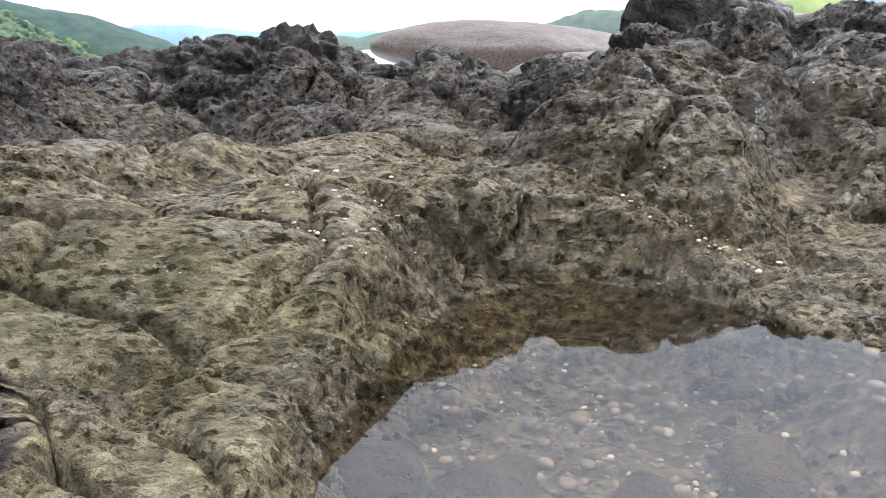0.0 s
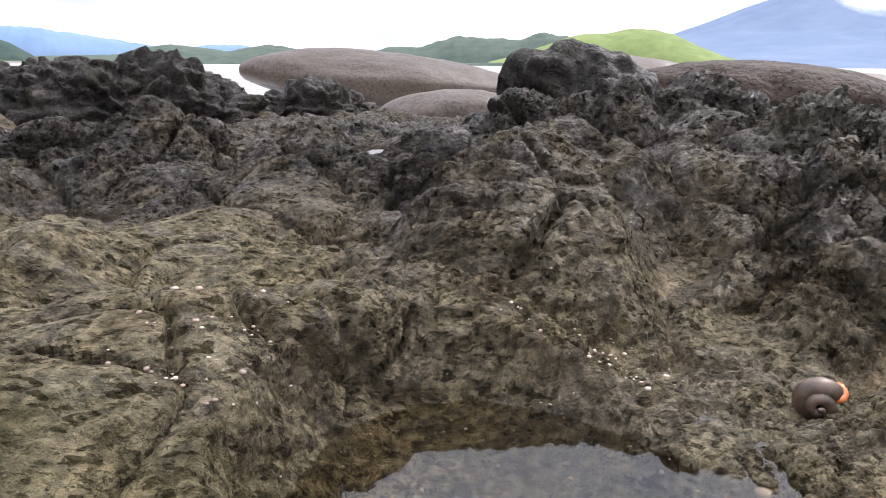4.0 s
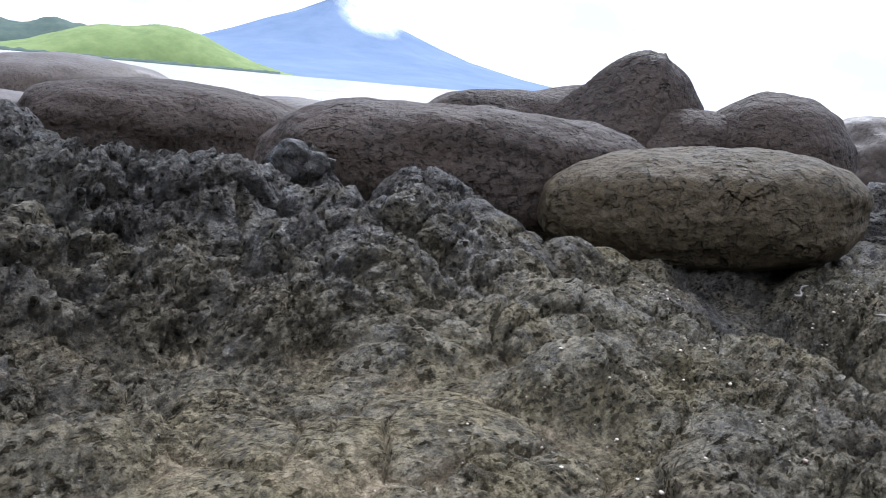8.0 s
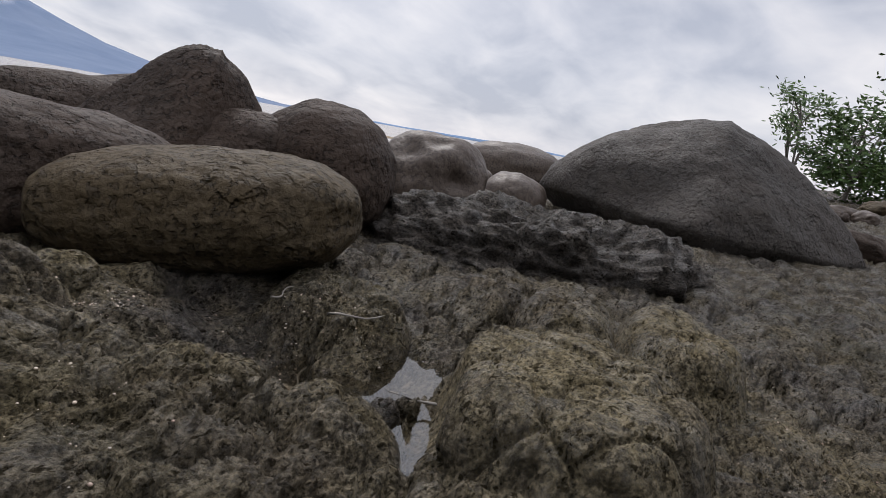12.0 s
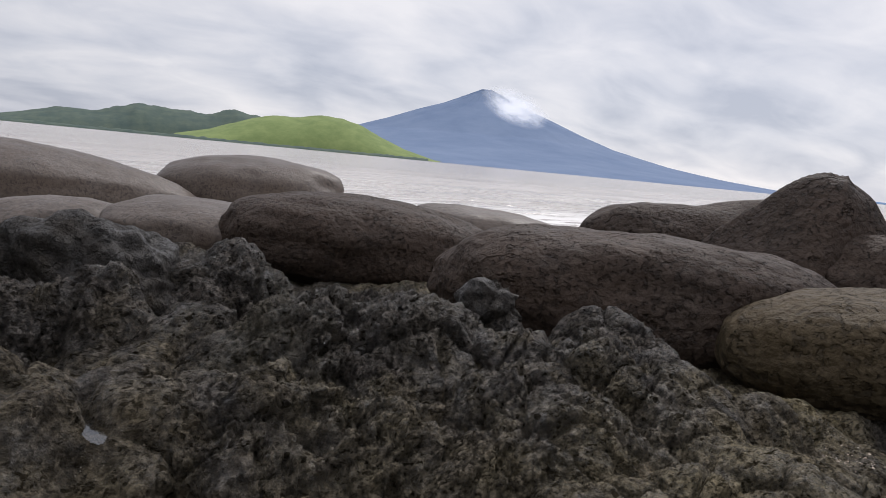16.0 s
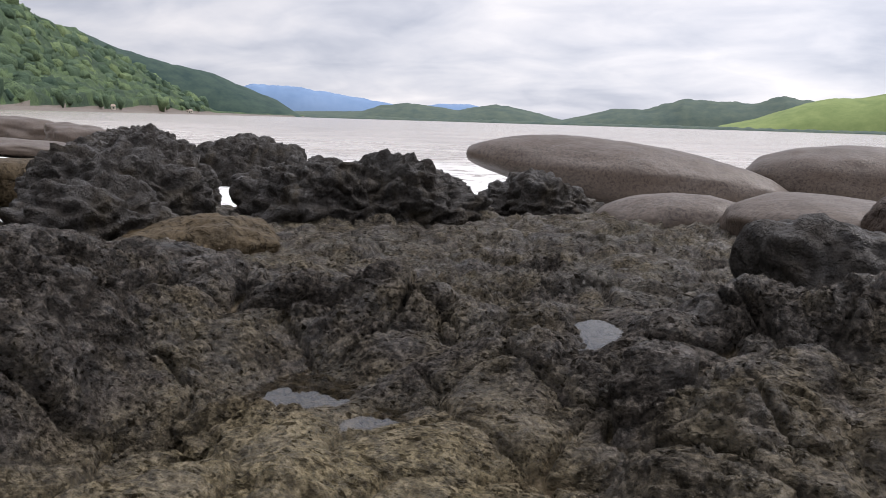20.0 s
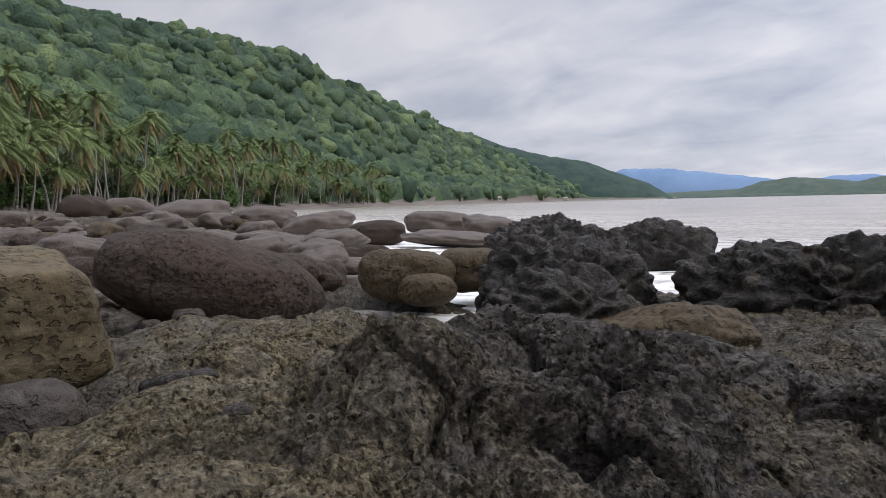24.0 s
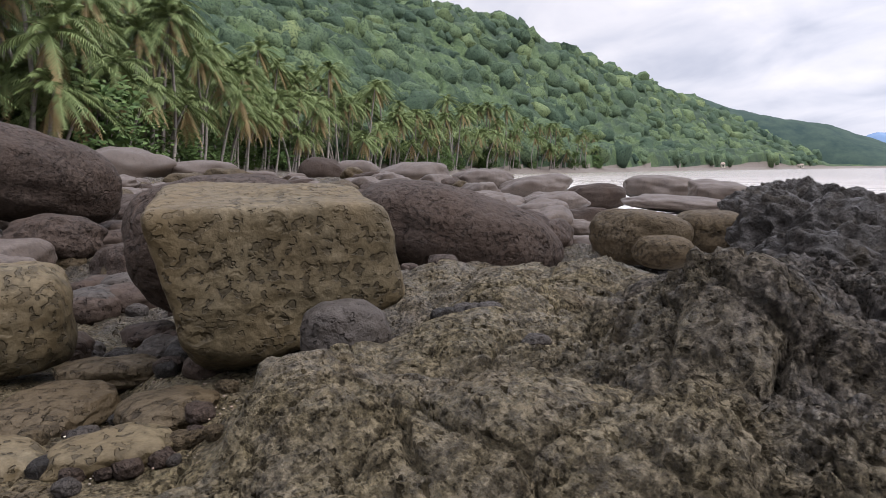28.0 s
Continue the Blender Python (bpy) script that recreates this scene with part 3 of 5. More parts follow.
mound(2.76, 0.07, 0.610, 0.10, 0.07, 0, 0.12, dark=0.9)
mound(2.72, 1.14, 0.745, 0.26, 0.16, -30, 0.10)
# left: the tall dark ridge
mound(-1.45, 1.68, 1.150, 0.24, 0.20, 0, 0.18, dark=1.0)
mound(-1.00, 1.27, 1.030, 0.14, 0.14, 0, 0.15, dark=0.9)
mound(-1.72, 1.30, 1.070, 0.20, 0.20, 0, 0.12, dark=0.9)
mound(-1.24, 0.80, 1.045, 0.20, 0.18, 0, 0.12, dark=0.35)
mound(-1.74, 0.48, 1.050, 0.30, 0.20, 20, 0.10, dark=0.0)
mound(-2.12, 0.72, 0.955, 0.20, 0.20, 0, 0.12, dark=0.0)
mound(-1.42, 1.42, 1.120, 0.46, 0.42, 30, 0.22, dark=1.0)
mound(-1.36, 1.12, 1.170, 0.28, 0.26, 0, 0.18, dark=1.0)
mound(-1.10, 1.50, 1.100, 0.20, 0.20, 0, 0.18, dark=1.0)
mound(-1.12, 0.96, 1.035, 0.24, 0.24, 0, 0.16, dark=0.8)
mound(-1.46, 0.62, 1.030, 0.34, 0.26, 20, 0.12, dark=0.1)
mound(-1.95, 1.05, 1.000, 0.46, 0.40, 0, 0.16, dark=0.1)
mound(-2.35, 1.46, 1.000, 0.34, 0.30, 0, 0.16, dark=0.1)
mound(-1.72, 1.90, 1.040, 0.30, 0.26, 0, 0.20, dark=1.0)
mound(-0.66, 2.12, 0.975, 0.26, 0.16, 20, 0.14, dark=0.9)
mound(-1.10, 2.30, 0.960, 0.30, 0.20, 0, 0.16, dark=0.9)
# hollows that hold water or gravel
pit(0.15, 0.43, 0.585, 0.27, 0.47, 0, 0.115, 6.0)
pit(0.61, 1.19, 0.705, 0.085, 0.17, -42, 0.08)
pit(0.95, 2.05, 0.880, 0.05, 0.14, -10, 0.08)
pit(-0.62, 0.28, 0.540, 0.34, 0.27, 0, 0.25, 7.0)
pit(-0.54, 1.66, 0.755, 0.20, 0.17, -8, 0.05)
pit(-0.33, 1.52, 0.760, 0.14, 0.11, 20, 0.05)
mound(0.17, 1.95, 0.925, 0.42, 0.28, 0, 0.06, dark=0.8)
pit(0.15, 1.97, 0.855, 0.085, 0.24, -8, 0.05)
pit(0.70, 1.40, 0.845, 0.030, 0.12, 0, 0.05)
pit(2.83, 0.25, 0.500, 0.09, 0.16, 0, 0.05)
pit(3.06, 0.10, 0.490, 0.24, 0.10, 0, 0.05)
pit(2.60, -0.07, 0.530, 0.36, 0.038, 12, 0.05)
pit(2.72, 0.24, 0.540, 0.07, 0.13, 0, 0.05)
pit(3.05, 0.84, 0.560, 0.30, 0.16, -40, 0.10)
pit(-2.50, 0.12, 0.740, 0.84, 0.42, 0, 0.23, 8.0)
pit(-4.75, 4.55, 0.200, 0.95, 0.75, 20, 0.30)
pit(-3.75, 4.30, 0.260, 0.50, 0.60, 10, 0.30)
pit(-6.2, 6.2, 0.250, 1.2, 0.6, 40, 0.30)
pit(-2.80, 0.25, 0.700, 0.55, 0.26, 0, 0.15, 3.0)
pit(-2.85, 0.80, 0.800, 0.45, 0.35, 0, 0.12, 3.0)


def base_height(x, y):
    """The broad lie of the rock shelf, without its roughness; and how dark its crust is coloured."""
    edge = 0.50 + 1.5 * smooth(0.95, 1.6, y)
    z = 0.66 + 0.12 * smooth(edge, edge - 0.35, x) * smooth(-4.2, -2.4, x) + 0.08 * smooth(0.6, 2.0, y) * smooth(2.6, 1.4, x) * smooth(-3, -1.5, x)
    z = z + 0.17 * smooth(-0.75, -1.25, x) * smooth(-2.35, -1.9, x) * smooth(-0.3, 0.45, y) * smooth(3.0, 1.8, y)
    z = z - 0.13 * smooth(2.3, 3.4, y) * smooth(3.2, 2.0, x)
    z = z - 0.05 * smooth(0.75, 0.55, y) * smooth(-0.7, 0.2, x) * smooth(2.6, 1.4, x)
    z = z - 0.10 * smooth(1.1, 0.6, np.hypot((x - 3.15) / 1.0, (y - 0.15) / 0.75)) - 0.06 * smooth(0.8, 0.4, np.hypot(x - 3.4, y + 1.1)) - 0.07 * smooth(2.2, 2.6, x) * smooth(0.9, 0.5, y) * smooth(5.5, 4.2, x)
    # wide land behind the camera and far to the side
    z = z + 0.016 * np.clip(-x - 4, 0, 90) + 0.028 * np.clip(x - 7, 0, 40) + 0.03 * np.clip(-y - 2, 0, 60)
    dark = 0.62 * smooth(1.25, 2.0, y + 0.25 * np.abs(x)) * smooth(3.4, 2.2, x)
    dark = np.maximum(dark, 0.55 * smooth(2.6, 4.0, y))
    # low ground round the slab: dark crust, plus crevice shade put into the colour
    dark = np.maximum(dark, 0.75 * smooth(1.15, 0.8, np.hypot((x - 3.2) / 1.05, (y - 0.0) / 1.15)))
    dark = np.maximum(dark, 0.55 * smooth(3.0, 4.0, x))
    for mx, my, top, rx, ry, a, drop, power, dk in MOUNDS:
        i = np.nonzero((np.abs(x - mx) < 3 * max(rx, ry)) & (np.abs(y - my) < 3 * max(rx, ry)))[0]
        px, py = x[i] - mx, y[i] - my
        d2 = ((px * np.cos(a) + py * np.sin(a)) / rx) ** 2 + ((py * np.cos(a) - px * np.sin(a)) / ry) ** 2
        z[i] = np.where(d2 < 9, smax(z[i], top - drop * d2 ** (power / 2), 0.035), z[i])
        dark[i] = np.where(d2 < 9, dark[i] + (dk - dark[i]) * np.exp(-d2 * 0.9), dark[i])
    # clefts between the rounded lobes of old flows
    lx, ly = x + 0.10 * n2(x * 2.3, y * 2.3, 24), y + 0.10 * n2(x * 2.3, y * 2.3, 25)
    lobe, size = cell2(lx * 3.0, ly * 4.0, 26)
    z = z + (0.015 + 0.085 * np.clip(dark, 0, 1)) * (0.42 - lobe) * (0.6 + 0.8 * size)
    for px, py, floor, rx, ry, a, rise, power in PITS:
        i = np.nonzero((np.abs(x - px) < 2.5 * max(rx, ry)) & (np.abs(y - py) < 2.5 * max(rx, ry)))[0]
        qx, qy = x[i] - px, y[i] - py
        d2 = ((qx * np.cos(a) + qy * np.sin(a)) / rx) ** 2 + ((qy * np.cos(a) - qx * np.sin(a)) / ry) ** 2
        z[i] = np.where(d2 < 6, smin(z[i], floor + rise * d2 ** (power / 2), 0.02), z[i])
    out = y - coast(x)
    z = z - 0.75 * smooth(-0.6, 3.0, out) - 0.03 * np.clip(out, 0, 40)
    return z, dark


def slots(n, width):
    return np.exp(-((n / width) ** 2))


def shingle(m):
    """Overlapping plates: a slow fall and then a sharp ledge, over and over."""
    k = m - np.floor(m)
    return smooth(0.74, 0.98, k) - k


def seams(x, y, seed=0):
    """How far a place is from the seam between two scattered cells, and its cell's number."""
    xi, yi = np.floor(x).astype(np.int64), np.floor(y).astype(np.int64)
    one, two, rnd = np.full(x.shape, 9.0), np.full(x.shape, 9.0), np.zeros(x.shape)
    for a in (-1, 0, 1):
        for b in (-1, 0, 1):
            h = PERM[(PERM[(xi + a + seed * 19) & 511] + yi + b) & 511]
            d = np.hypot(xi + a + 0.5 + 0.45 * GX[h] - x, yi + b + 0.5 + 0.45 * GY[h] - y)
            near = d < one
            two = np.where(near, one, np.minimum(two, d))
            one, rnd = np.where(near, d, one), np.where(near, h / 511.0, rnd)
    return two - one, one, rnd


def rough(x, y, r, z=None):
    """Relief of the crust: pillows, overlapping plates, lens-shaped gaps and long cracks."""
    z = x * 0 if z is None else z
    wx, wy = x + 0.07 * n2(x * 3.1, y * 3.1, 3) + 0.016 * n2(x * 11, y * 11, 4), y + 0.07 * n2(x * 3.1, y * 3.1, 5) + 0.016 * n2(x * 11, y * 11, 6)
    near, close = smooth(7.0, 3.0, r), smooth(3.6, 1.6, r)
    h = 0.026 * n2(wx * 2.7, wy * 2.7, 1) + 0.018 * n2(wx * 6.1, wy * 6.1, 2)
    swirl = 0.3 + 0.9 * n2(x * 0.8, y * 0.8, 14)
    c, s = np.cos(swirl), np.sin(swirl)
    u, v = wx * c + wy * s, wy * c - wx * s + 0.8 * z
    patch = np.clip(0.62 + 1.1 * n2(x * 2.1, y * 2.1, 15), 0.12, 1.15)
    # pillows with narrow creases between them, some creases open
    gap, mid, k1 = seams(wx * 4.2, wy * 5.4, 16)
    h = h + 0.034 * (0.5 - 1.3 * mid * mid) - (0.006 + 0.030 * (k1 > 0.5)) * slots(gap, 0.07)
    # plates, each at a height of its own, in three sizes
    jx, jy = 0.008 * n2(x * 34, y * 34, 34), 0.008 * n2(x * 34, y * 34, 35)
    d1, k1 = cell2((u + jx) * 8, (v + jy) * 11, 26)
    h = h + (0.022 * (k1 - 0.5) + 0.012 * (0.4 - d1 * d1)) * patch
    d1, k1 = cell2((u + jx) * 19, (v + jy) * 26, 8)
    h = h + (0.018 * (k1 - 0.5) + 0.010 * (0.4 - d1 * d1)) * np.clip(patch + 0.1, 0, 1)
    d1, k1 = cell2((u + jx) * 44, (v + jy) * 58, 28)
    h = h + (0.0105 * (k1 - 0.5) + 0.006 * (0.4 - d1 * d1)) * np.clip(patch + 0.2, 0, 1) * near
    m = n2(u * 5.5, v * 7.5, 8) + 0.5 * n2(u * 13, v * 17, 17)
    h = h + 0.010 * shingle(3.0 * m + 3 * v) * patch
    # lens-shaped gaps under the plates
    m = n2(u * 10 + 3, v * 19, 20) + 0.3 * n2(u * 31, v * 40, 9)
    h = h - 0.034 * slots(m, 0.06) * smooth(0.0, 0.25, n2(x * 5, y * 5, 10)) * patch * near
    m = n2(u * 21 + 3, v * 36, 21) + 0.3 * n2(u * 50, v * 62, 7)
    h = h - 0.020 * slots(m, 0.10) * smooth(-0.1, 0.2, n2(x * 7, y * 7, 12)) * patch * close
    # long cracks
    gap, _, _ = seams(wx * 1.7 + 4 + 0.1 * n2(x * 9, y * 9, 29), wy * 2.3, 11)
    h = h - 0.042 * slots(gap, 0.022) * smooth(-0.12, 0.08, n2(x * 2.9, y * 2.9, 13))
    return h * (1 + 0.05 * np.clip(r - 3, 0, 30))


def crust_amount(dark):
    return 0.72 + 0.68 * np.clip(dark, 0, 1)


az_fine = np.radians(np.arange(-98, 114, 0.2))
az_back = np.radians(np.arange(118, 258, 4.0))
az = np.concatenate([az_fine, az_back])
rr = np.concatenate([[0.005, 0.07, 0.14, 0.21], 0.28 * np.exp(np.arange(0, np.log(3.4 / 0.28), 0.0042)), 3.4 * np.exp(np.arange(0, np.log(70 / 3.4), 0.0105))])
AZ, RR = np.meshgrid(az, rr)
GX0, GY0 = 0.05 + RR * np.sin(AZ), -0.42 + RR * np.cos(AZ)
x_, y_, r_ = GX0.ravel(), GY0.ravel(), RR.ravel()
z_, dark_ = base_height(x_, y_)
calm = np.ones_like(z_)
for px, py, floor, rx, ry, a, rise, power in PITS:
    calm *= 1 - 0.75 * np.exp(-((x_ - px) / rx) ** 2 - ((y_ - py) / ry) ** 2)
bump_ = (rough(x_, y_, r_, z_) * crust_amount(dark_) * calm).reshape(RR.shape)
P = np.stack([GX0, GY0, z_.reshape(RR.shape)], -1)
nrm = np.cross(np.gradient(P, axis=1), np.gradient(P, axis=0))
nrm /= np.linalg.norm(nrm, axis=-1, keepdims=True) + 1e-12
nrm *= np.sign(nrm[..., 2:3] + 1e-9)
P = P + nrm * bump_[..., None]
# the ledge over the dark pool: its wall is hollowed back beneath the rim
hole_ = np.hypot((x_ + 0.62) / 0.34, (y_ - 0.28) / 0.27)
under = (smooth(1.15, 1.0, hole_) * smooth(0.785, 0.70, P[..., 2].ravel())).reshape(RR.shape)
P[..., 1] += 0.22 * under * np.clip((GY0 - 0.28) / 0.2, 0, 1)
P[..., 0] += 0.07 * under * np.clip((GX0 + 0.62) / 0.3, 0, 1)
ground_me = sheet("ground", P.reshape(-1, 3), len(az), len(rr), close=True)
# shade under the ledge put into the colour: pool wall darker above the water
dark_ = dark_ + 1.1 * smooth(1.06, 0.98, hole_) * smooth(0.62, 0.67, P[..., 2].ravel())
# how far each place lies below the rock round it, from a coarse grid
gx, gy = np.arange(-5, 8, 0.045), np.arange(-1.5, 7, 0.045)
CX, CY = np.meshgrid(gx, gy)
CZ = base_height(CX.ravel(), CY.ravel())[0].reshape(CX.shape)
CZ = 0.25 * sum(np.roll(CZ, k, axis) for k in (2, -2) for axis in (0, 1)) - CZ
fx_, fy_ = np.clip((x_ + 5) / 0.045, 0, len(gx) - 2), np.clip((y_ + 1.5) / 0.045, 0, len(gy) - 2)
ix, iy = fx_.astype(int), fy_.astype(int)
fx_, fy_ = fx_ - ix, fy_ - iy
hollow_ = (CZ[iy, ix] * (1 - fx_) + CZ[iy, ix + 1] * fx_) * (1 - fy_) + (CZ[iy + 1, ix] * (1 - fx_) + CZ[iy + 1, ix + 1] * fx_) * fy_
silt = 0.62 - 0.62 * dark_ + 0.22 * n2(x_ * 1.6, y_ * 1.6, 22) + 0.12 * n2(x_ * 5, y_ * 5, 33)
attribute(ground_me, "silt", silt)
attribute(ground_me, "sand", 0.17 + 0.26 * np.exp(-(((x_ - 1.15) / 0.7) ** 2) - ((y_ - 0.62) / 0.32) ** 2) + 9.0 * hollow_ - 7.0 * bump_.ravel() - 0.45 * np.clip(dark_, 0, 1) + 0.30 * n2(x_ * 1.1, y_ * 1.1, 27) - 0.10 * smooth(0.25, -0.3, x_ - 0.3) * smooth(1.1, 0.9, y_) - 0.20 * smooth(1.7, 2.5, x_) - 0.3 * smooth(-0.9, -1.4, x_) * smooth(-2.2, -1.9, x_))
attribute(ground_me, "weed", smooth(0.85, 0.3, np.hypot((x_ + 0.25) / 0.6, (y_ - 0.55) / 0.35)) + 0.35 * smooth(0.1, 0.5, n2(x_ * 0.9, y_ * 0.9, 23)))
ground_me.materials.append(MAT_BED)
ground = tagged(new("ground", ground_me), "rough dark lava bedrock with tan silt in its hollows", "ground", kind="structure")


# ---- sea ----
az_s = np.radians(np.concatenate([np.arange(-100, 116, 0.5), np.arange(120, 260, 10)]))
rr_s = 2.0 * np.exp(np.arange(0, np.log(4950 / 2.0) + 0.02, 0.02))
AZ, RR = np.meshgrid(az_s, rr_s)
x_, y_, r_ = (RR * np.sin(AZ)).ravel(), (RR * np.cos(AZ)).ravel(), RR.ravel()
swell = 0.05 * np.sin((y_ * 0.9 + x_ * 0.25) * 1.1 + 2 * n2(x_ * 0.12, y_ * 0.12, 31)) * smooth(120, 20, r_) + 0.05 * n2(x_ * 0.9, y_ * 0.9, 32) * smooth(40, 10, r_)
out = y_ - coast(x_)
sea_me = sheet("sea", np.stack([x_, y_, SEA_Z + swell], 1), len(az_s), len(rr_s), close=True)
attribute(sea_me, "surf", (smooth(16, 1, out) * 0.95 + 0.15 * smooth(60, 20, out)) * smooth(-0.8, 0.2, out))
sea_me.materials.append(MAT_SEA)
tagged(new("sea", sea_me), "silty grey-brown sea with low waves and foam", "sea", kind="structure")


# ---- rocks ----
def rock_mesh(name, half, level, n=2.3, seed=0, wave=0.05, rough_amp=0.012, horns=(), planes=(), crust=0.0, cut=None):
    """A stone: a rounded or faceted solid with horns or dents, waves and roughness. half: half sizes in metres."""
    bm = bmesh.new()
    bmesh.ops.create_icosphere(bm, subdivisions=level, radius=1.0)
    me = bpy.data.meshes.new(name)
    bm.to_mesh(me)
    bm.free()
    d = np.empty(len(me.vertices) * 3)
    me.vertices.foreach_get("co", d)
    d = d.reshape(-1, 3)
    r = (np.abs(d) ** n).sum(1) ** (-1 / n)
    if planes:
        q = np.zeros(len(d))
        for px, py, pz, off in planes:
            m = np.array([px, py, pz]) / np.sqrt(px * px + py * py + pz * pz)
            q += np.clip(d @ m / off, 0, None) ** 14
        r = q ** (-1 / 14)
    for hx, hy, hz, amount, width in horns:
        m = np.array([hx, hy, hz]) / np.sqrt(hx * hx + hy * hy + hz * hz)
        r = r * (1 + amount * np.exp(-((1 - d @ m) / width)))
    p = d * r[:, None]
    size = np.array(half)
    w = p * size
    sh = np.array([seed * 3.7, seed * 1.9, seed * 5.3])
    mean = float(size.mean())
    r2 = 1 + wave * 2.0 * n3(p * 1.3 + sh, 1) + wave * n3(p * 2.9 + sh, 2)
    h = rough_amp * (n3(w * 6 + sh, 3) + 0.5 * n3(w * 14 + sh, 4) + 0.28 * n3(w * 34 + sh, 5))
    if crust:
        q = w + 0.06 * np.stack([n3(w * 5 + sh, 6), n3(w * 5 + sh + 9, 6), n3(w * 5 + sh + 17, 6)], 1)
        h = h + crust * (1.2 * n3(q * 2.6 + sh, 7) + 0.7 * (0.5 - 1.6 * np.abs(n3(q * 5.5 + sh, 8))) + 0.34 * np.tanh(3 * n3(q * np.array([13, 13, 20]) + sh, 9)) + 0.16 * n3(q * 30 + sh, 10))
    w = w * r2[:, None] + d * h[:, None]
    me.vertices.foreach_set("co", w.astype(np.float32).ravel())
    me.polygons.foreach_set("use_smooth", np.ones(len(me.polygons), dtype=bool))
    me.update()
    return me


def rock(name, place, half, mat, label, turn=0.0, tip=(0, 0), level=5, category="boulder", group="", **shape):
    me = rock_mesh(name, half, level, **shape)
    me.materials.append(mat)
    ob = new(name, me)
    ob.matrix_basis = pose(*place, tip[0], tip[1], turn)
    return tagged(ob, label, category, group)

SHORE = "boulders along the water"
# rounded boulders between the lava shelf and the sea
rock("boulder", (1.00, 8.75, 0.78), (1.86, 0.75, 0.42), MAT_WET, "long wet brown boulder with an undercut pointed end", -4, (0, 5), 6, group=SHORE, seed=1, n=1.9, wave=0.05, horns=[(-1, -0.2, 0.25, 0.12, 0.10), (-0.45, 0, 0.9, 0.12, 0.15), (-0.8, -0.4, -0.8, -0.30, 0.25)])
rock("boulder", (3.75, 9.20, 0.80), (1.22, 0.8, 0.44), MAT_WET, "wet dark brown boulder lapped by surf", -20, (0, 0), 5, group=SHORE, seed=2, n=2.6, wave=0.05, horns=[(0.8, -0.6, 0.3, -0.12, 0.05)])
rock("boulder", (2.05, 5.05, 0.74), (0.80, 0.55, 0.24), MAT_WET, "low smooth wet grey boulder", -18, (0, 4), 5, group=SHORE, seed=3, n=2.3, wave=0.04)
rock("boulder", (1.02, 5.75, 0.66), (0.62, 0.42, 0.25), MAT_WET, "smooth wet boulder sloping to the sea", -10, (0, -4), 5, group=SHORE, seed=4, n=2.2, wave=0.04)
rock("boulder", (2.80, 4.25, 0.80), (0.98, 0.50, 0.33), MAT_BOULDER, "long reddish brown boulder with a smooth back", -28, (0, 3), 6, group=SHORE, seed=5, n=2.3, wave=0.06)
rock("boulder", (4.35, 4.85, 0.78), (0.85, 0.45, 0.26), MAT_WET, "low wet boulder at the surf's edge", -34, (0, 4), 5, group=SHORE, seed=6, n=2.3)
rock("boulder", (3.10, 2.16, 0.86), (0.95, 0.42, 0.31), MAT_BOULDER, "long pitted brown boulder resting on lava", -47, (0, 0), 6, group=SHORE, seed=7, n=2.5, wave=0.05, rough_amp=0.02)
rock("boulder", (3.38, 1.14, 0.86), (0.61, 0.36, 0.235), MAT_OLIVE, "egg-shaped olive brown boulder perched over a hollow", -61, (0, -6), 6, group=SHORE, seed=8, n=2.7, wave=0.03, rough_amp=0.018)
rock("boulder", (4.92, 3.30, 0.92), (0.74, 0.45, 0.36), MAT_BOULDER, "low brown boulder with a rounded hump", -45, (0, 0), 5, group=SHORE, seed=9, n=2.5, horns=[(0.70, 0, 0.78, 0.50, 0.07), (0.0, 0, 1, -0.12, 0.05)])
rock("boulder", (4.60, 2.18, 0.86), (0.68, 0.46, 0.80), MAT_BOULDER, "brown boulder rising to a blunt horn", -57, (0, 13), 6, group=SHORE, seed=10, n=1.12, wave=0.05, horns=[(0, 0, 1, -0.10, 0.015)])
rock("boulder", (4.95, 1.42, 0.96), (0.45, 0.42, 0.42), MAT_BOULDER, "upright rounded brown boulder beside the horned one", -66, (0, 0), 6, group=SHORE, seed=11, n=1.95, wave=0.05)
rock("boulder", (4.74, 1.80, 0.84), (0.46, 0.36, 0.40), MAT_BOULDER, "low brown saddle of rock between two rounded humps", -60, (0, 0), 6, group=SHORE, seed=19, n=2.2, wave=0.08)
rock("boulder", (6.50, 1.22, 0.93), (0.46, 0.42, 0.38), MAT_WET, "hollowed dark boulder with deep weathered pits", -75, (0, 0), 6, group=SHORE, seed=12, n=2.3, wave=0.06, horns=[(-0.45, -0.7, 0.6, -0.22, 0.03), (0.5, -0.9, 0.1, -0.25, 0.06), (0.1, -0.6, 0.9, -0.10, 0.02)])
rock("boulder", (8.40, 0.88, 0.72), (0.36, 0.34, 0.33), MAT_WET, "smooth round reddish wet boulder", -80, level=5, group=SHORE, seed=13, n=2.3)
rock("boulder", (12.6, 1.75, 0.95), (0.85, 0.6, 0.42), MAT_WET, "pale wet boulder standing in the surf", -79, level=5, group=SHORE, seed=14, n=2.4)
rock("boulder", (9.05, -1.05, 0.84), (1.72, 1.25, 1.20), MAT_GREY, "large grey cone-backed boulder with streaked sides", -92, (0, 4), 6, group=SHORE, seed=15, n=1.22, wave=0.05, horns=[(0, 0, 1, -0.04, 0.01), (-0.8, -0.3, 0.4, 0.22, 0.12), (0.6, 0, -0.8, -0.25, 0.2)], rough_amp=0.03)
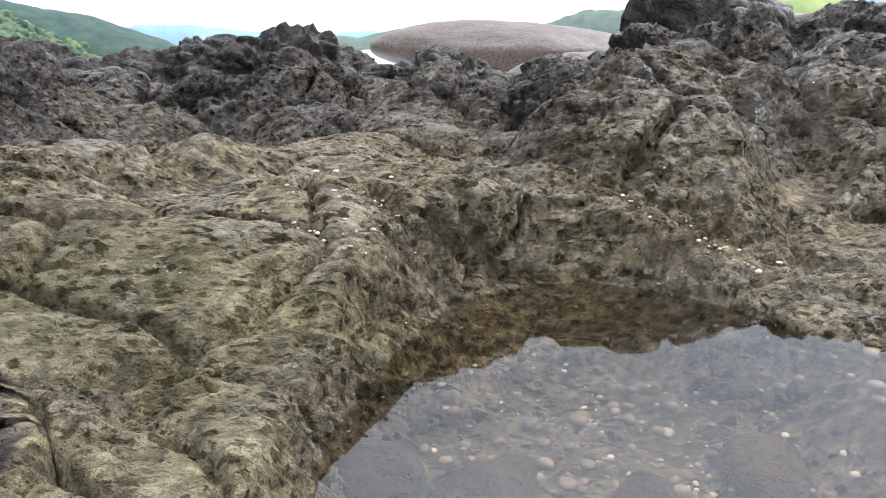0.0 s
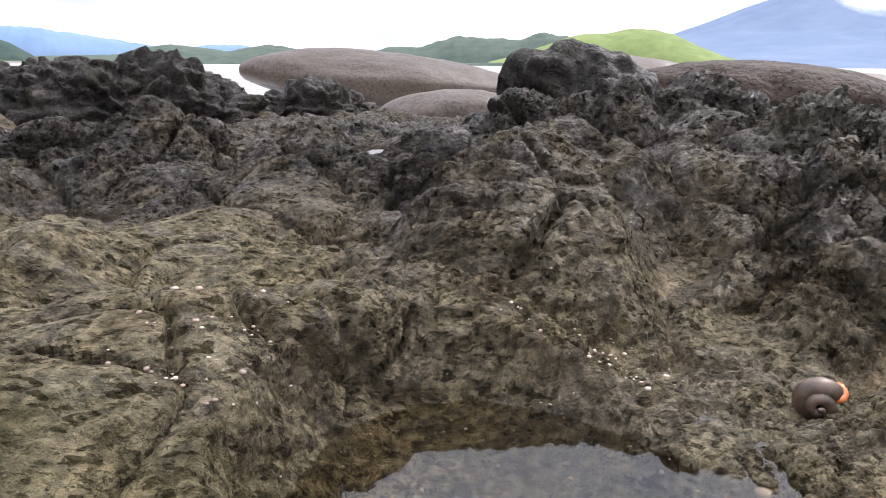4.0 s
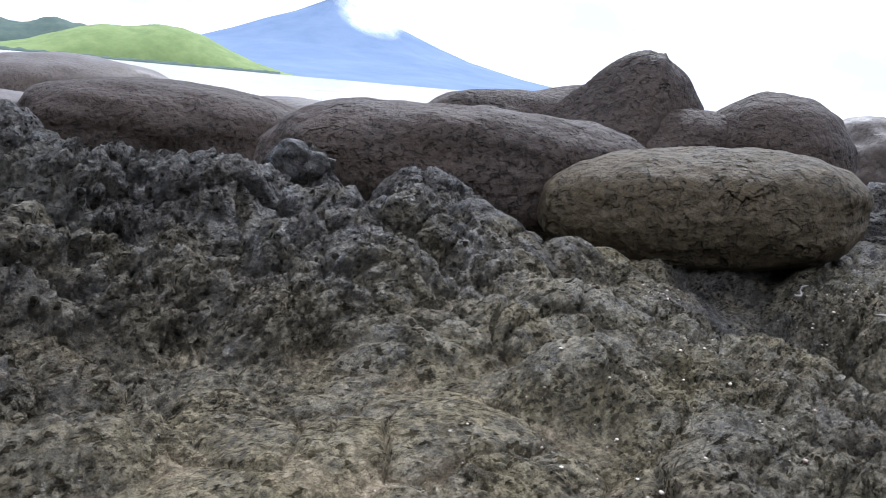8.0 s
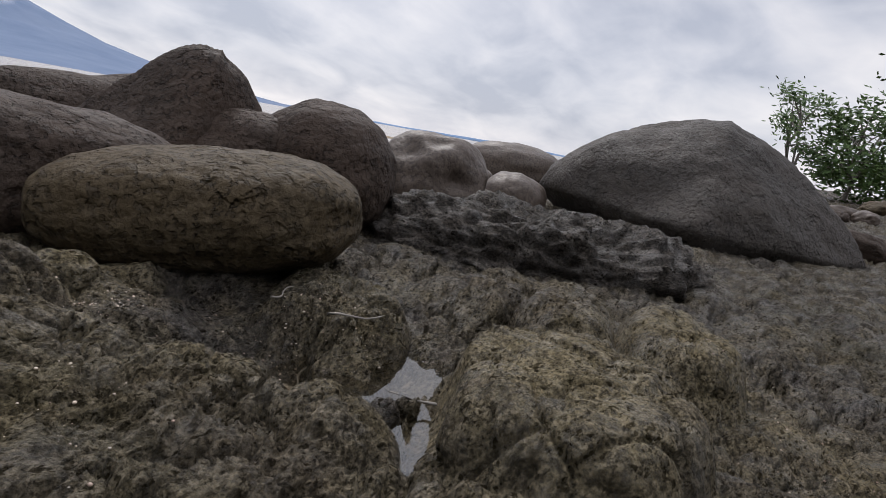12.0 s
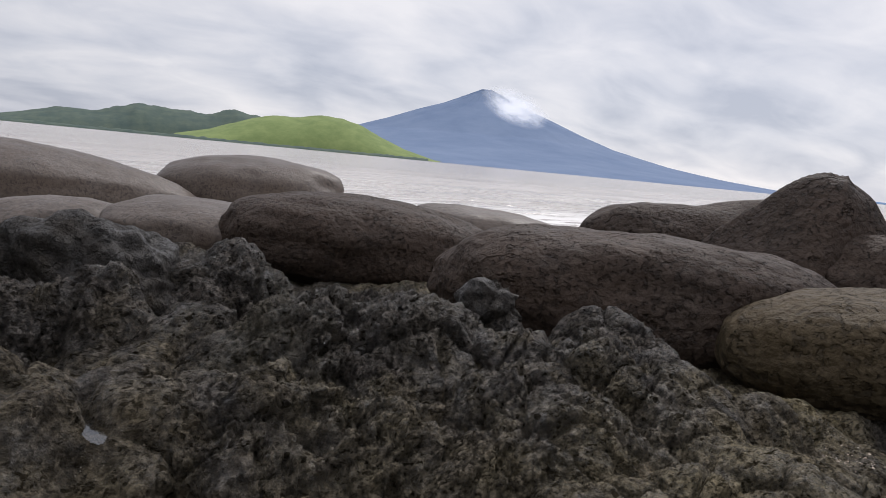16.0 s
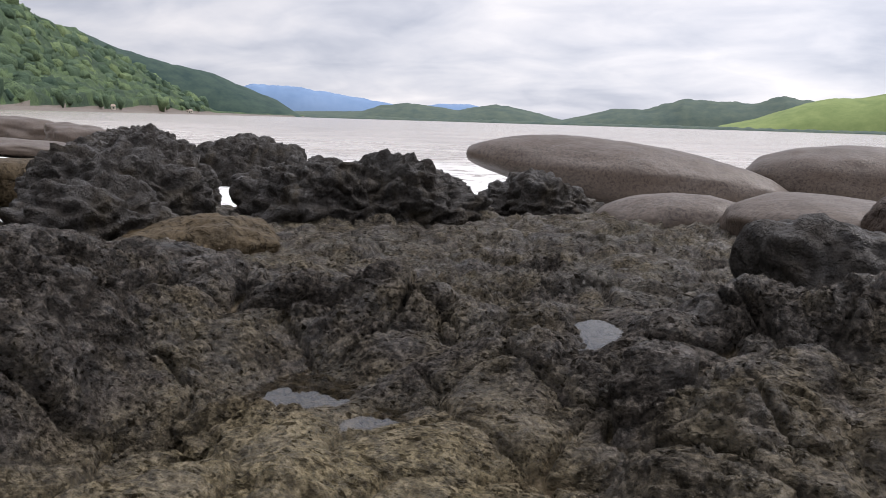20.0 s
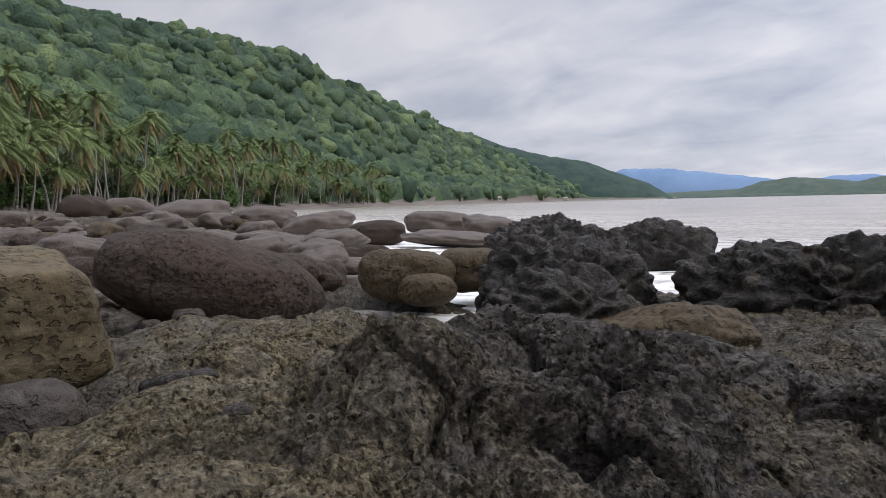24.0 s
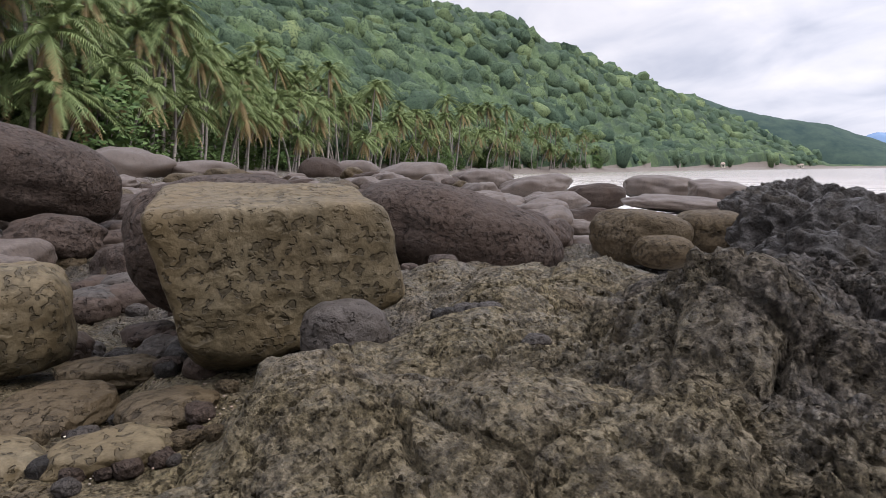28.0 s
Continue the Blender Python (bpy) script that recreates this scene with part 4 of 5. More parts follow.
rock("boulder", (7.2, 2.6, 0.62), (0.55, 0.4, 0.32), MAT_WET, "dark wet boulder in the wash", -70, level=5, group=SHORE, seed=16)
rock("boulder", (10.8, 2.1, 0.7), (0.5, 0.4, 0.3), MAT_WET, "pale wet boulder standing in the surf", -80, level=4, group=SHORE, seed=17)
rock("boulder", (-2.2, 8.6, 0.5), (0.4, 0.3, 0.2), MAT_WET, "low wet rock awash", 10, level=4, group=SHORE, seed=18)

# rough lava rocks standing out of the shelf
LAVA = "black lava outcrops"


def lava(place, half, turn, seed, label="craggy black lava outcrop", level=6, crust=0.10, n=2.3, **kw):
    return rock("lava_rock", place, half, kw.pop("mat", MAT_LAVA), label, turn, kw.pop("tip", (0, 0)), level, "rock", LAVA, seed=seed, n=n, wave=0.10, rough_amp=0.03, crust=crust, **kw)


lava((0.85, 2.29, 0.90), (0.25, 0.22, 0.245), -20, 21, "upright mossy black lava knob", 6, 0.045, n=2.2, horns=[(-0.4, -0.3, 0.8, 0.10, 0.15)])
lava((1.98, 1.86, 0.96), (0.09, 0.08, 0.085), -40, 22, "sharp wet black lava tip", 5, 0.035, n=1.5)
lava((-1.25, 5.15, 0.66), (0.88, 0.5, 0.42), 14, 24, "big craggy black lava rock by the water", 6, 0.16)
lava((-1.45, 5.0, 0.88), (0.40, 0.34, 0.22), 20, 25, "peak of black lava", 6, 0.10)
lava((0.02, 6.5, 0.62), (0.56, 0.36, 0.26), 0, 26, level=6, crust=0.12)
lava((-2.38, 3.62, 0.70), (0.42, 0.40, 0.34), 32, 23, level=6, crust=0.11)
lava((-2.95, 4.75, 0.68), (0.58, 0.46, 0.42), 32, 27, level=6, crust=0.13)
lava((-3.60, 6.1, 0.66), (0.62, 0.55, 0.44), 30, 28, level=6, crust=0.15)
lava((-4.9, 8.0, 0.62), (0.7, 0.5, 0.40), 30, 29, level=6, crust=0.14)
lava((-6.1, 10.3, 0.60), (0.9, 0.6, 0.5), 30, 30, level=6, crust=0.14)
lava((-4.0, 9.6, 0.60), (0.75, 0.55, 0.52), 20, 31, level=5, crust=0.12)
lava((5.60, 0.20, 0.56), (1.15, 0.75, 0.33), -82, 32, "broad dark lava shelf beneath the boulders", 6, 0.13, n=2.6, mat=MAT_BED)
rock("rock_outcrop", (-1.72, 3.45, 0.72), (0.42, 0.26, 0.16), MAT_OLIVE, "tan weathered rock among black lava", 20, (0, -6), 6, "rock", seed=37, n=2.6, wave=0.1, rough_amp=0.03, crust=0.02)

# left: the square block and its neighbours
rock("boulder", (-2.70, 0.78, 1.085), (0.30, 0.30, 0.30), MAT_OCHRE, "square ochre-faced boulder with a flat grey top", 68, (0, 0), 6, seed=41, wave=0.02, rough_amp=0.02,
     planes=[(0, -0.12, 1, 0.72), (0.10, -1, -0.10, 0.80), (0, 1, 0.1, 0.95), (1, 0.1, 0.28, 1.08), (-1, 0, -0.20, 0.98), (0.42, 0, -1, 0.80), (-0.2, -0.6, -1, 1.1)])
rock("boulder", (-3.45, 0.92, 1.08), (0.40, 0.34, 0.28), MAT_BOULDER, "rounded brown boulder behind the square block", 70, level=6, seed=42, n=2.4)
rock("boulder", (-4.35, 2.75, 0.95), (0.70, 0.40, 0.30), MAT_BOULDER, "long smooth brown boulder sloping to one side", 52, (0, 15), 6, seed=43, n=2.3, wave=0.03)
rock("boulder", (-4.72, 5.10, 0.76), (0.44, 0.34, 0.24), MAT_OLIVE, "flat-topped olive boulder in the inlet", 37, (0, 6), 5, seed=44, n=3.2, wave=0.06)
rock("boulder", (-4.50, 5.80, 0.76), (0.34, 0.30, 0.22), MAT_OLIVE, "pale olive boulder in the inlet", 33, level=5, seed=45, n=2.8)
rock("boulder", (-4.28, 4.85, 0.68), (0.26, 0.2, 0.14), MAT_OLIVE, "low brown stone at the water", 36, level=5, seed=46)
rock("boulder", (-5.30, 4.05, 0.86), (0.36, 0.26, 0.17), MAT_BOULDER, "dark smooth boulder near the inlet", 49, level=5, seed=47)
rock("boulder", (-3.20, 0.12, 0.92), (0.18, 0.18, 0.17), MAT_OCHRE, "ochre boulder with a worn face", 80, level=6, seed=48, n=3.0, wave=0.06)
rock("boulder", (-7.7, 0.6, 1.38), (0.84, 0.6, 0.40), MAT_BOULDER, "large brown boulder leaning over smaller stones", 84, (0, 14), 6, seed=49, n=2.3)
rock("stone", (-2.25, 0.78, 0.945), (0.115, 0.10, 0.09), MAT_GREY, "round dark grey stone beside the block", 60, level=5, category="stone", seed=50, n=2.3)
for k, (sx, sy, sz, sw) in enumerate([(-2.52, 0.40, 0.75, 0.16), (-2.30, 0.22, 0.75, 0.13), (-2.72, 0.16, 0.74, 0.17), (-2.42, 0.02, 0.74, 0.12), (-2.95, 0.36, 0.76, 0.15)]):
    rock("flat_stone", (sx, sy, sz), (sw, sw * 0.7, 0.045), MAT_OCHRE if k % 2 else MAT_OLIVE, "flat tan slab of stone bedded in gravel", k * 67, (4, -5), 5, "stone", "flat slabs in the gravel", seed=52 + k, n=3.2, wave=0.10)
rock("stone", (-2.00, 1.17, 0.93), (0.055, 0.05, 0.045), MAT_GREY, "small dark stone lying on the shelf", 30, level=4, category="stone", seed=51)

# boulders in a row at the water's edge, towards the palms
WASH = "boulders awash along the inlet"


def awash(x, y, z, wide, high, turn, k):
    tone = (MAT_WET, MAT_BOULDER, MAT_WET)[k % 3]
    label = ("low wet brown boulder awash in the inlet", "rounded brown boulder at the water's edge", "wet grey-brown boulder at the water's edge")[k % 3]
    rock("boulder", (x, y, z), (wide, wide * 0.75, high), tone, label, turn, (0, (k * 7) % 13 - 6), 5 if wide < 1.5 else 4, group=WASH, seed=80 + k, n=2.1 + 0.3 * (k % 4), wave=0.11, horns=[(math.cos(k), math.sin(k * 1.7), 0.4, -0.22, 0.10), (math.sin(k), math.cos(k * 2.3), 0.7, 0.15, 0.15)])


awash(-17.3, 15.7, 0.78, 1.12, 0.40, 47, 2)
awash(-12.5, 13.3, 0.72, 0.70, 0.32, 41, 1)
awash(-11.1, 10.5, 0.68, 0.73, 0.25, 44, 0)
awash(-13.6, 17.4, 0.78, 1.02, 0.40, 37, 5)
awash(-19.3, 15.3, 0.88, 1.04, 0.55, 50, 3)
awash(-32.1, 21.1, 1.06, 1.92, 0.80, 56, 6)
awash(-42.6, 23.4, 1.21, 1.61, 1.02, 61, 8)
awash(-41.6, 20.3, 1.28, 1.53, 1.12, 64, 4)
awash(-9.8, 12.9, 0.62, 1.16, 0.18, 35, 9)
awash(-10.3, 15.2, 0.74, 0.74, 0.35, 32, 11)
awash(-18.3, 15.7, 0.65, 0.42, 0.22, 48, 7)
awash(-7.2, 7.3, 0.52, 0.26, 0.14, 42, 10)
awash(-44.5, 23.1, 1.17, 2.33, 0.96, 62, 12)
awash(-54.4, 35.1, 1.10, 3.75, 0.86, 57, 15)
awash(-35.7, 13.6, 0.92, 1.19, 0.60, 69, 14)
awash(-12.6, 9.3, 0.66, 0.54, 0.23, 52, 13)
awash(-20.0, 12.0, 0.68, 0.72, 0.26, 58, 16)
awash(-24.4, 13.2, 0.72, 0.86, 0.32, 61, 17)
awash(-28.9, 12.9, 0.73, 0.80, 0.33, 66, 18)
awash(-13.0, 13.7, 0.70, 0.72, 0.29, 42, 19)
awash(-47.7, 10.2, 1.70, 2.72, 1.38, 78, 20)
awash(-58.0, 12.3, 1.75, 1.77, 1.22, 78, 22)
awash(-47.0, 14.6, 1.40, 2.28, 0.83, 72, 23)
awash(-8.9, 0.7, 0.92, 0.30, 0.16, 85, 24)
awash(-6.5, 0.7, 0.90, 0.34, 0.17, 83, 25)
awash(-18.9, 3.6, 1.05, 0.60, 0.24, 79, 26)


# ---- the bay: wooded hill, palms, far ranges ----
def table(v, *pairs):
    a = np.array(pairs, float)
    return np.interp(v, a[:, 0], a[:, 1])


def shore_distance(deg):
    return table(deg, (-110, 66), (-82, 66), (-74, 90), (-68, 120), (-62, 150), (-56, 190), (-50, 245), (-44, 330), (-38, 480), (-32, 700), (-25, 1100), (-18.5, 1600))


def ridge_angle(deg):
    return table(deg, (-110, 14.6), (-66, 14.4), (-63, 14), (-52.8, 12.7), (-48, 11.4), (-44, 9.3), (-41.5, 8.2), (-38, 6.9), (-35.4, 5.5), (-33, 4.4), (-30, 2.7), (-27, 1.2), (-25, 0.35), (-18.6, 0.0))


deg = np.arange(-112, -18.4, 0.22)
steps = np.concatenate([np.linspace(0, 60, 34), 60 + (np.linspace(0, 1, 210)[1:] ** 1.3) * 640])
DEG, ST = np.meshgrid(deg, steps)
dc = shore_distance(DEG)
depth = np.clip(0.6 + dc / 700, 0.6, 1.7)
D = dc + ST * depth
x_, y_ = D * np.sin(np.radians(DEG)), D * np.cos(np.radians(DEG))
reach = 430 * depth
top = 1.0 + (dc + reach) * np.tan(np.radians(ridge_angle(DEG)))
s_ = ST * depth
beach = SEA_Z - 0.4 + 2.6 * smooth(0, 30, s_)
hill = 0.94 * np.clip(top - 12, 0, None) * smooth(55, 1.0 * reach, s_) ** 0.92
gully = 1 + 0.10 * n2(x_ * 0.010, y_ * 0.010, 41) * smooth(60, 200, s_) + 0.05 * n2(x_ * 0.03, y_ * 0.03, 42) * smooth(60, 200, s_)
big = np.clip(dc / 320, 0.8, 3.0)
crown1, tall1 = cell2(x_ / (12 * big), y_ / (12 * big), 43)
crown2, _ = cell2(x_ / (5.5 * big), y_ / (5.5 * big), 44)
canopy = smooth(30, 40, s_) * (5.0 + (7.0 * (0.4 + tall1) * np.sqrt(np.clip(0.75 - crown1, 0, 1)) + 3.2 * np.sqrt(np.clip(0.68 - crown2, 0, 1)) + 0.8 * n2(x_ * 0.2, y_ * 0.2, 45)) * np.sqrt(big)) * np.clip(ridge_angle(DEG) / 1.5, 0.15, 1)
land_me = sheet("wooded_hill", np.stack([x_.ravel(), y_.ravel(), (beach + hill * gully + canopy).ravel()], 1), len(deg), len(steps))
land_me.materials.append(MAT_SAND)
land_me.materials.append(MAT_FOREST)
which = (ST[:-1, :-1] * depth[:-1, :-1] > 31).astype(np.int32).ravel()
land_me.polygons.foreach_set("material_index", which)
tagged(new("wooded_hill", land_me), "steep green wooded hill above a dark beach", "hill", kind="structure")


def far_woods(n, seed):
    """Crowns of forest trees on the hillside, joined: lumpy rounded clumps of leaves."""
    r = np.random.RandomState(seed)
    bm = bmesh.new()
    bmesh.ops.create_icosphere(bm, subdivisions=2, radius=1.0)
    unit = np.array([v.co[:] for v in bm.verts])
    tris = np.array([[v.index for v in f.verts] for f in bm.faces])
    bm.free()
    d = -72 + 48 * r.rand(n)
    dc = shore_distance(d)
    dep = np.clip(0.6 + dc / 700, 0.6, 1.7)
    st = (38 + (430 * dep - 38) * r.rand(n) ** 1.1) / dep
    keep = ridge_angle(d) > 0.8
    d, dc, dep, st = d[keep], dc[keep], dep[keep], st[keep]
    away, reach = dc + st * dep, 430 * dep
    x, y = away * np.sin(np.radians(d)), away * np.cos(np.radians(d))
    z = SEA_Z + 2.2 + 0.94 * np.clip(1 + (dc + reach) * np.tan(np.radians(ridge_angle(d))) - 12, 0, None) * smooth(55, reach, st * dep) ** 0.92 * (1 + 0.10 * n2(x * 0.010, y * 0.010, 41) * smooth(60, 200, st * dep) + 0.05 * n2(x * 0.03, y * 0.03, 42) * smooth(60, 200, st * dep))
    verts, faces = [], []
    for k in range(len(x)):
        w = (1.9 + 5.2 * r.rand() ** 2.2) * min(1.9, 0.75 + away[k] / 1100)
        v = unit * (1 + 0.85 * n3(unit * 1.9 + k * 2.7, 6) + 0.55 * n3(unit * 4.1 + k * 1.3, 8))[:, None]
        verts.append(v * [w, w, w * (0.75 + 0.4 * r.rand())] + [x[k], y[k], z[k] + 4.0 + 0.5 * w])
        faces.append(tris + k * len(unit))
    me = bpy.data.meshes.new("far_woods")
    me.from_pydata(np.concatenate(verts).tolist(), [], np.concatenate(faces).tolist())
    me.polygons.foreach_set("use_smooth", np.ones(len(me.polygons), dtype=bool))
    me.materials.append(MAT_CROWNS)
    return tagged(new("far_woods", me), "dense dark green forest crowns on the hillside", "forest", kind="stuff")


far_woods(2900, 17)


def far_range(name, mat, label, away, thick, lo, hi, angles, seed, step=0.12, bumps=0.05):
    """A ridge of hills: its skyline by bearing, at one distance."""
    d = np.arange(lo, hi + step, step)
    rows = np.linspace(-1, 1, 21)
    DD, RW = np.meshgrid(d, rows)
    sky = np.maximum(angles(DD), 0.0)
    h = away * np.tan(np.radians(sky))
    r = away + RW * thick
    x, y = r * np.sin(np.radians(DD)), r * np.cos(np.radians(DD))
    k = np.clip(1 - RW**2, 0, 1) ** 0.8
    z = SEA_Z - 1 + h * k * (1 + bumps * (n2(x * 0.012, y * 0.012, seed) + 0.6 * n2(x * 0.035, y * 0.035, seed + 1)) * 2) + 3 * np.clip(0.7 - cell2(x / 22, y / 22, seed)[0], 0, 1) * (k > 0.1) * bumps * 12
    me = sheet(name, np.stack([x.ravel(), y.ravel(), z.ravel()], 1), len(d), len(rows))
    me.materials.append(mat)
    return tagged(new(name, me), label, "hills", kind="structure")


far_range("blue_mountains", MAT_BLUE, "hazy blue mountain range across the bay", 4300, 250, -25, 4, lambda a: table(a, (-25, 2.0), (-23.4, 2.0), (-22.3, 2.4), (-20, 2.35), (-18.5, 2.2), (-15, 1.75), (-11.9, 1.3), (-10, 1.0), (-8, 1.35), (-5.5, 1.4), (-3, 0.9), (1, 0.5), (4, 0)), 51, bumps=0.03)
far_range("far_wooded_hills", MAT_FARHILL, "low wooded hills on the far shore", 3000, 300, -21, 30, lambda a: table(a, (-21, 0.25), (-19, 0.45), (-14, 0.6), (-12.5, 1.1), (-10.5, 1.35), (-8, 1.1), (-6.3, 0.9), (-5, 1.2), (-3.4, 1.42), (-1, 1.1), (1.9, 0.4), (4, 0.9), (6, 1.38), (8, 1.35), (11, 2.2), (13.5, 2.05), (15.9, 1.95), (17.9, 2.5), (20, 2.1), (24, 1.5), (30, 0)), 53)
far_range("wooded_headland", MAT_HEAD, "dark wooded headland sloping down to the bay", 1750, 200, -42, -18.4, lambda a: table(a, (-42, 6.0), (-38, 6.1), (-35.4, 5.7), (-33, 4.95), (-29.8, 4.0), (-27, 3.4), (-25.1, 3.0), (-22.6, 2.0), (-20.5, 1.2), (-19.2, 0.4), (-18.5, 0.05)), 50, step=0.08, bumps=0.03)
far_range("bright_green_hill", MAT_MEADOW, "bright grassy green hill with scattered bushes", 2500, 260, 13.5, 34, lambda a: table(a, (13.5, 0.3), (16, 0.9), (19, 2.0), (20.5, 2.35), (22.5, 2.45), (24.4, 2.8), (26, 2.7), (27.5, 2.3), (29, 1.6), (31, 0.8), (33.6, 0.12)), 55, bumps=0.02)
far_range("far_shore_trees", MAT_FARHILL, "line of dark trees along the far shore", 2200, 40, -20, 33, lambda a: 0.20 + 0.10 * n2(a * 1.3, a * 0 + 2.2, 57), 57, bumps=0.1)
far_range("sand_spit", MAT_SAND, "thin low spit on the horizon", 3500, 40, 44, 56, lambda a: table(a, (44, 0.0), (50, 0.06), (56, 0.0)), 59)
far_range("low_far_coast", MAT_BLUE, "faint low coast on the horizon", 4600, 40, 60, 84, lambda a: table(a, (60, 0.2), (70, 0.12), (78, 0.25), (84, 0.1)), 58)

vd, va = 4300.0, radians(37.2)
ang = np.radians(np.arange(0, 360, 2.0))
rad = np.concatenate([[1], np.linspace(14, 1900, 120)])
AN, RA = np.meshgrid(ang, rad)
x_, y_ = vd * math.sin(va) + RA * np.cos(AN), vd * math.cos(va) + RA * np.sin(AN)
prof = table(RA, (0, 440), (22, 455), (60, 438), (240, 355), (475, 268), (780, 158), (1100, 85), (1400, 42), (1900, -5))
ravine = 1 + 0.035 * n2(AN * 6, RA * 0.003, 61) * smooth(60, 500, RA) + 0.02 * n2(AN * 18, RA * 0.004, 62)
vol_me = sheet("volcano", np.stack([x_.ravel(), y_.ravel(), (prof * ravine).ravel()], 1), len(ang), len(rad), close=True)
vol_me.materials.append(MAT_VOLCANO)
tagged(new("volcano", vol_me), "hazy blue volcano cone with cloud at its summit", "volcano", kind="structure")


def cloud_material():
    m = MAT_CLOUD
    t = m.node_tree
    b = t.nodes["Principled BSDF"]
    b.inputs["Base Color"].default_value = (0.95, 0.95, 0.97, 1)
    co = t.nodes.new("ShaderNodeTexCoord")
    mp, gr, nz = t.nodes.new("ShaderNodeVectorMath"), t.nodes.new("ShaderNodeTexGradient"), t.nodes.new("ShaderNodeTexNoise")
    gr.gradient_type = "SPHERICAL"
    nz.inputs["Scale"].default_value, nz.inputs["Detail"].default_value = 2.6, 7.0
    mp.operation = "MULTIPLY"
    mp.inputs[1].default_value = (1.0, 0.0, 1.0)
    add, rng_ = t.nodes.new("ShaderNodeMath"), t.nodes.new("ShaderNodeMapRange")
    add.operation = "MULTIPLY"
    t.links.new(co.outputs["Object"], mp.inputs[0])
    t.links.new(mp.outputs[0], gr.inputs["Vector"])
    t.links.new(co.outputs["Object"], nz.inputs["Vector"])
    t.links.new(gr.outputs["Fac"], add.inputs[0])
    t.links.new(nz.outputs["Fac"], add.inputs[1])
    rng_.inputs["From Min"].default_value, rng_.inputs["From Max"].default_value = 0.06, 0.42
    t.links.new(add.outputs[0], rng_.inputs["Value"])
    t.links.new(rng_.outputs["Result"], b.inputs["Alpha"])
    # a weak glow is added to the cloud on top of its white
    b.inputs["Emission Color"].default_value, b.inputs["Emission Strength"].default_value = (0.8, 0.82, 0.88, 1), 0.55
    return m


def cloud(deg_, high, wide, tall, tip):
    g = np.linspace(-1, 1, 13)
    X, Z = np.meshgrid(g, g)
    me = sheet("summit_cloud", np.stack([X.ravel(), 0.1 * (X.ravel() ** 2 + Z.ravel() ** 2), Z.ravel()], 1), 13, 13)
    me.materials.append(cloud_material())
    ob = new("summit_cloud", me)
    a = radians(deg_)
    ob.matrix_basis = pose(3000 * math.sin(a), 3000 * math.cos(a), high, 0, tip, -deg_) @ Matrix.Diagonal((wide, 40, tall, 1))
    ob.visible_shadow = False
    return tagged(ob, "white cloud drifting off the volcano's summit", "cloud", kind="structure")


cloud(39.6, 255, 175, 80, 20)


# ---- coconut palms ----
def tube(bm, points, radii, sides=7):
    rings = []
    for i, (p, r) in enumerate(zip(points, radii)):
        d = (points[min(i + 1, len(points) - 1)] - points[max(i - 1, 0)]).normalized()
        a = d.orthogonal().normalized()
        b = d.cross(a)
        rings.append([bm.verts.new(p + r * (math.cos(q) * a + math.sin(q) * b)) for q in (2 * math.pi * k / sides for k in range(sides))])
    for lo, hi in zip(rings, rings[1:]):
        # keep rings matched by nearest start
        k0 = min(range(sides), key=lambda k: (hi[k].co - lo[0].co).length)
        for k in range(sides):
            f = bm.faces.new((lo[k], lo[(k + 1) % sides], hi[(k + 1 + k0) % sides], hi[(k + k0) % sides]))
            f.smooth = True
    bm.faces.new(rings[-1])


def frond(bm, base, yaw, lift, length, rnd):
    """One feathered palm leaf: a drooping rib with leaflets on both sides."""
    out = Vector((math.cos(yaw), math.sin(yaw), 0))
    side = Vector((-math.sin(yaw), math.cos(yaw), 0))
    pts, n = [], 13
    for i in range(n):
        u = i / (n - 1)
        pts.append(base + out * (length * (u * math.cos(lift) + 0.10 * u * u)) + Vector((0, 0, length * (u * math.sin(lift) - (0.50 + 0.25 * math.cos(lift)) * u * u))))
    for i in range(n - 1):
        p, q = pts[i], pts[i + 1]
        bm.faces.new([bm.verts.new(v) for v in (p + side * 0.03, p - side * 0.03, q - side * 0.02, q + side * 0.02)])
        if i < 1:
            continue
        u = i / (n - 1)
        reach = length * 0.22 * math.sin(math.pi * min(1, u * 0.85 + 0.12))
        along = (q - p).normalized()
        for sgn in (1, -1):
            for k in range(2):
                b = p.lerp(q, k / 2)
                tip = b + side * sgn * reach * 0.75 + along * reach * 0.55 + Vector((0, 0, -reach * rnd.uniform(0.25, 0.7)))
                w = along * (0.10 + 0.05 * rnd.random())
                mid = b.lerp(tip, 0.5) + Vector((0, 0, reach * 0.1))
                vs = [bm.verts.new(v) for v in (b, b + w, mid + w * 0.9, tip, mid)]
                bm.faces.new(vs)


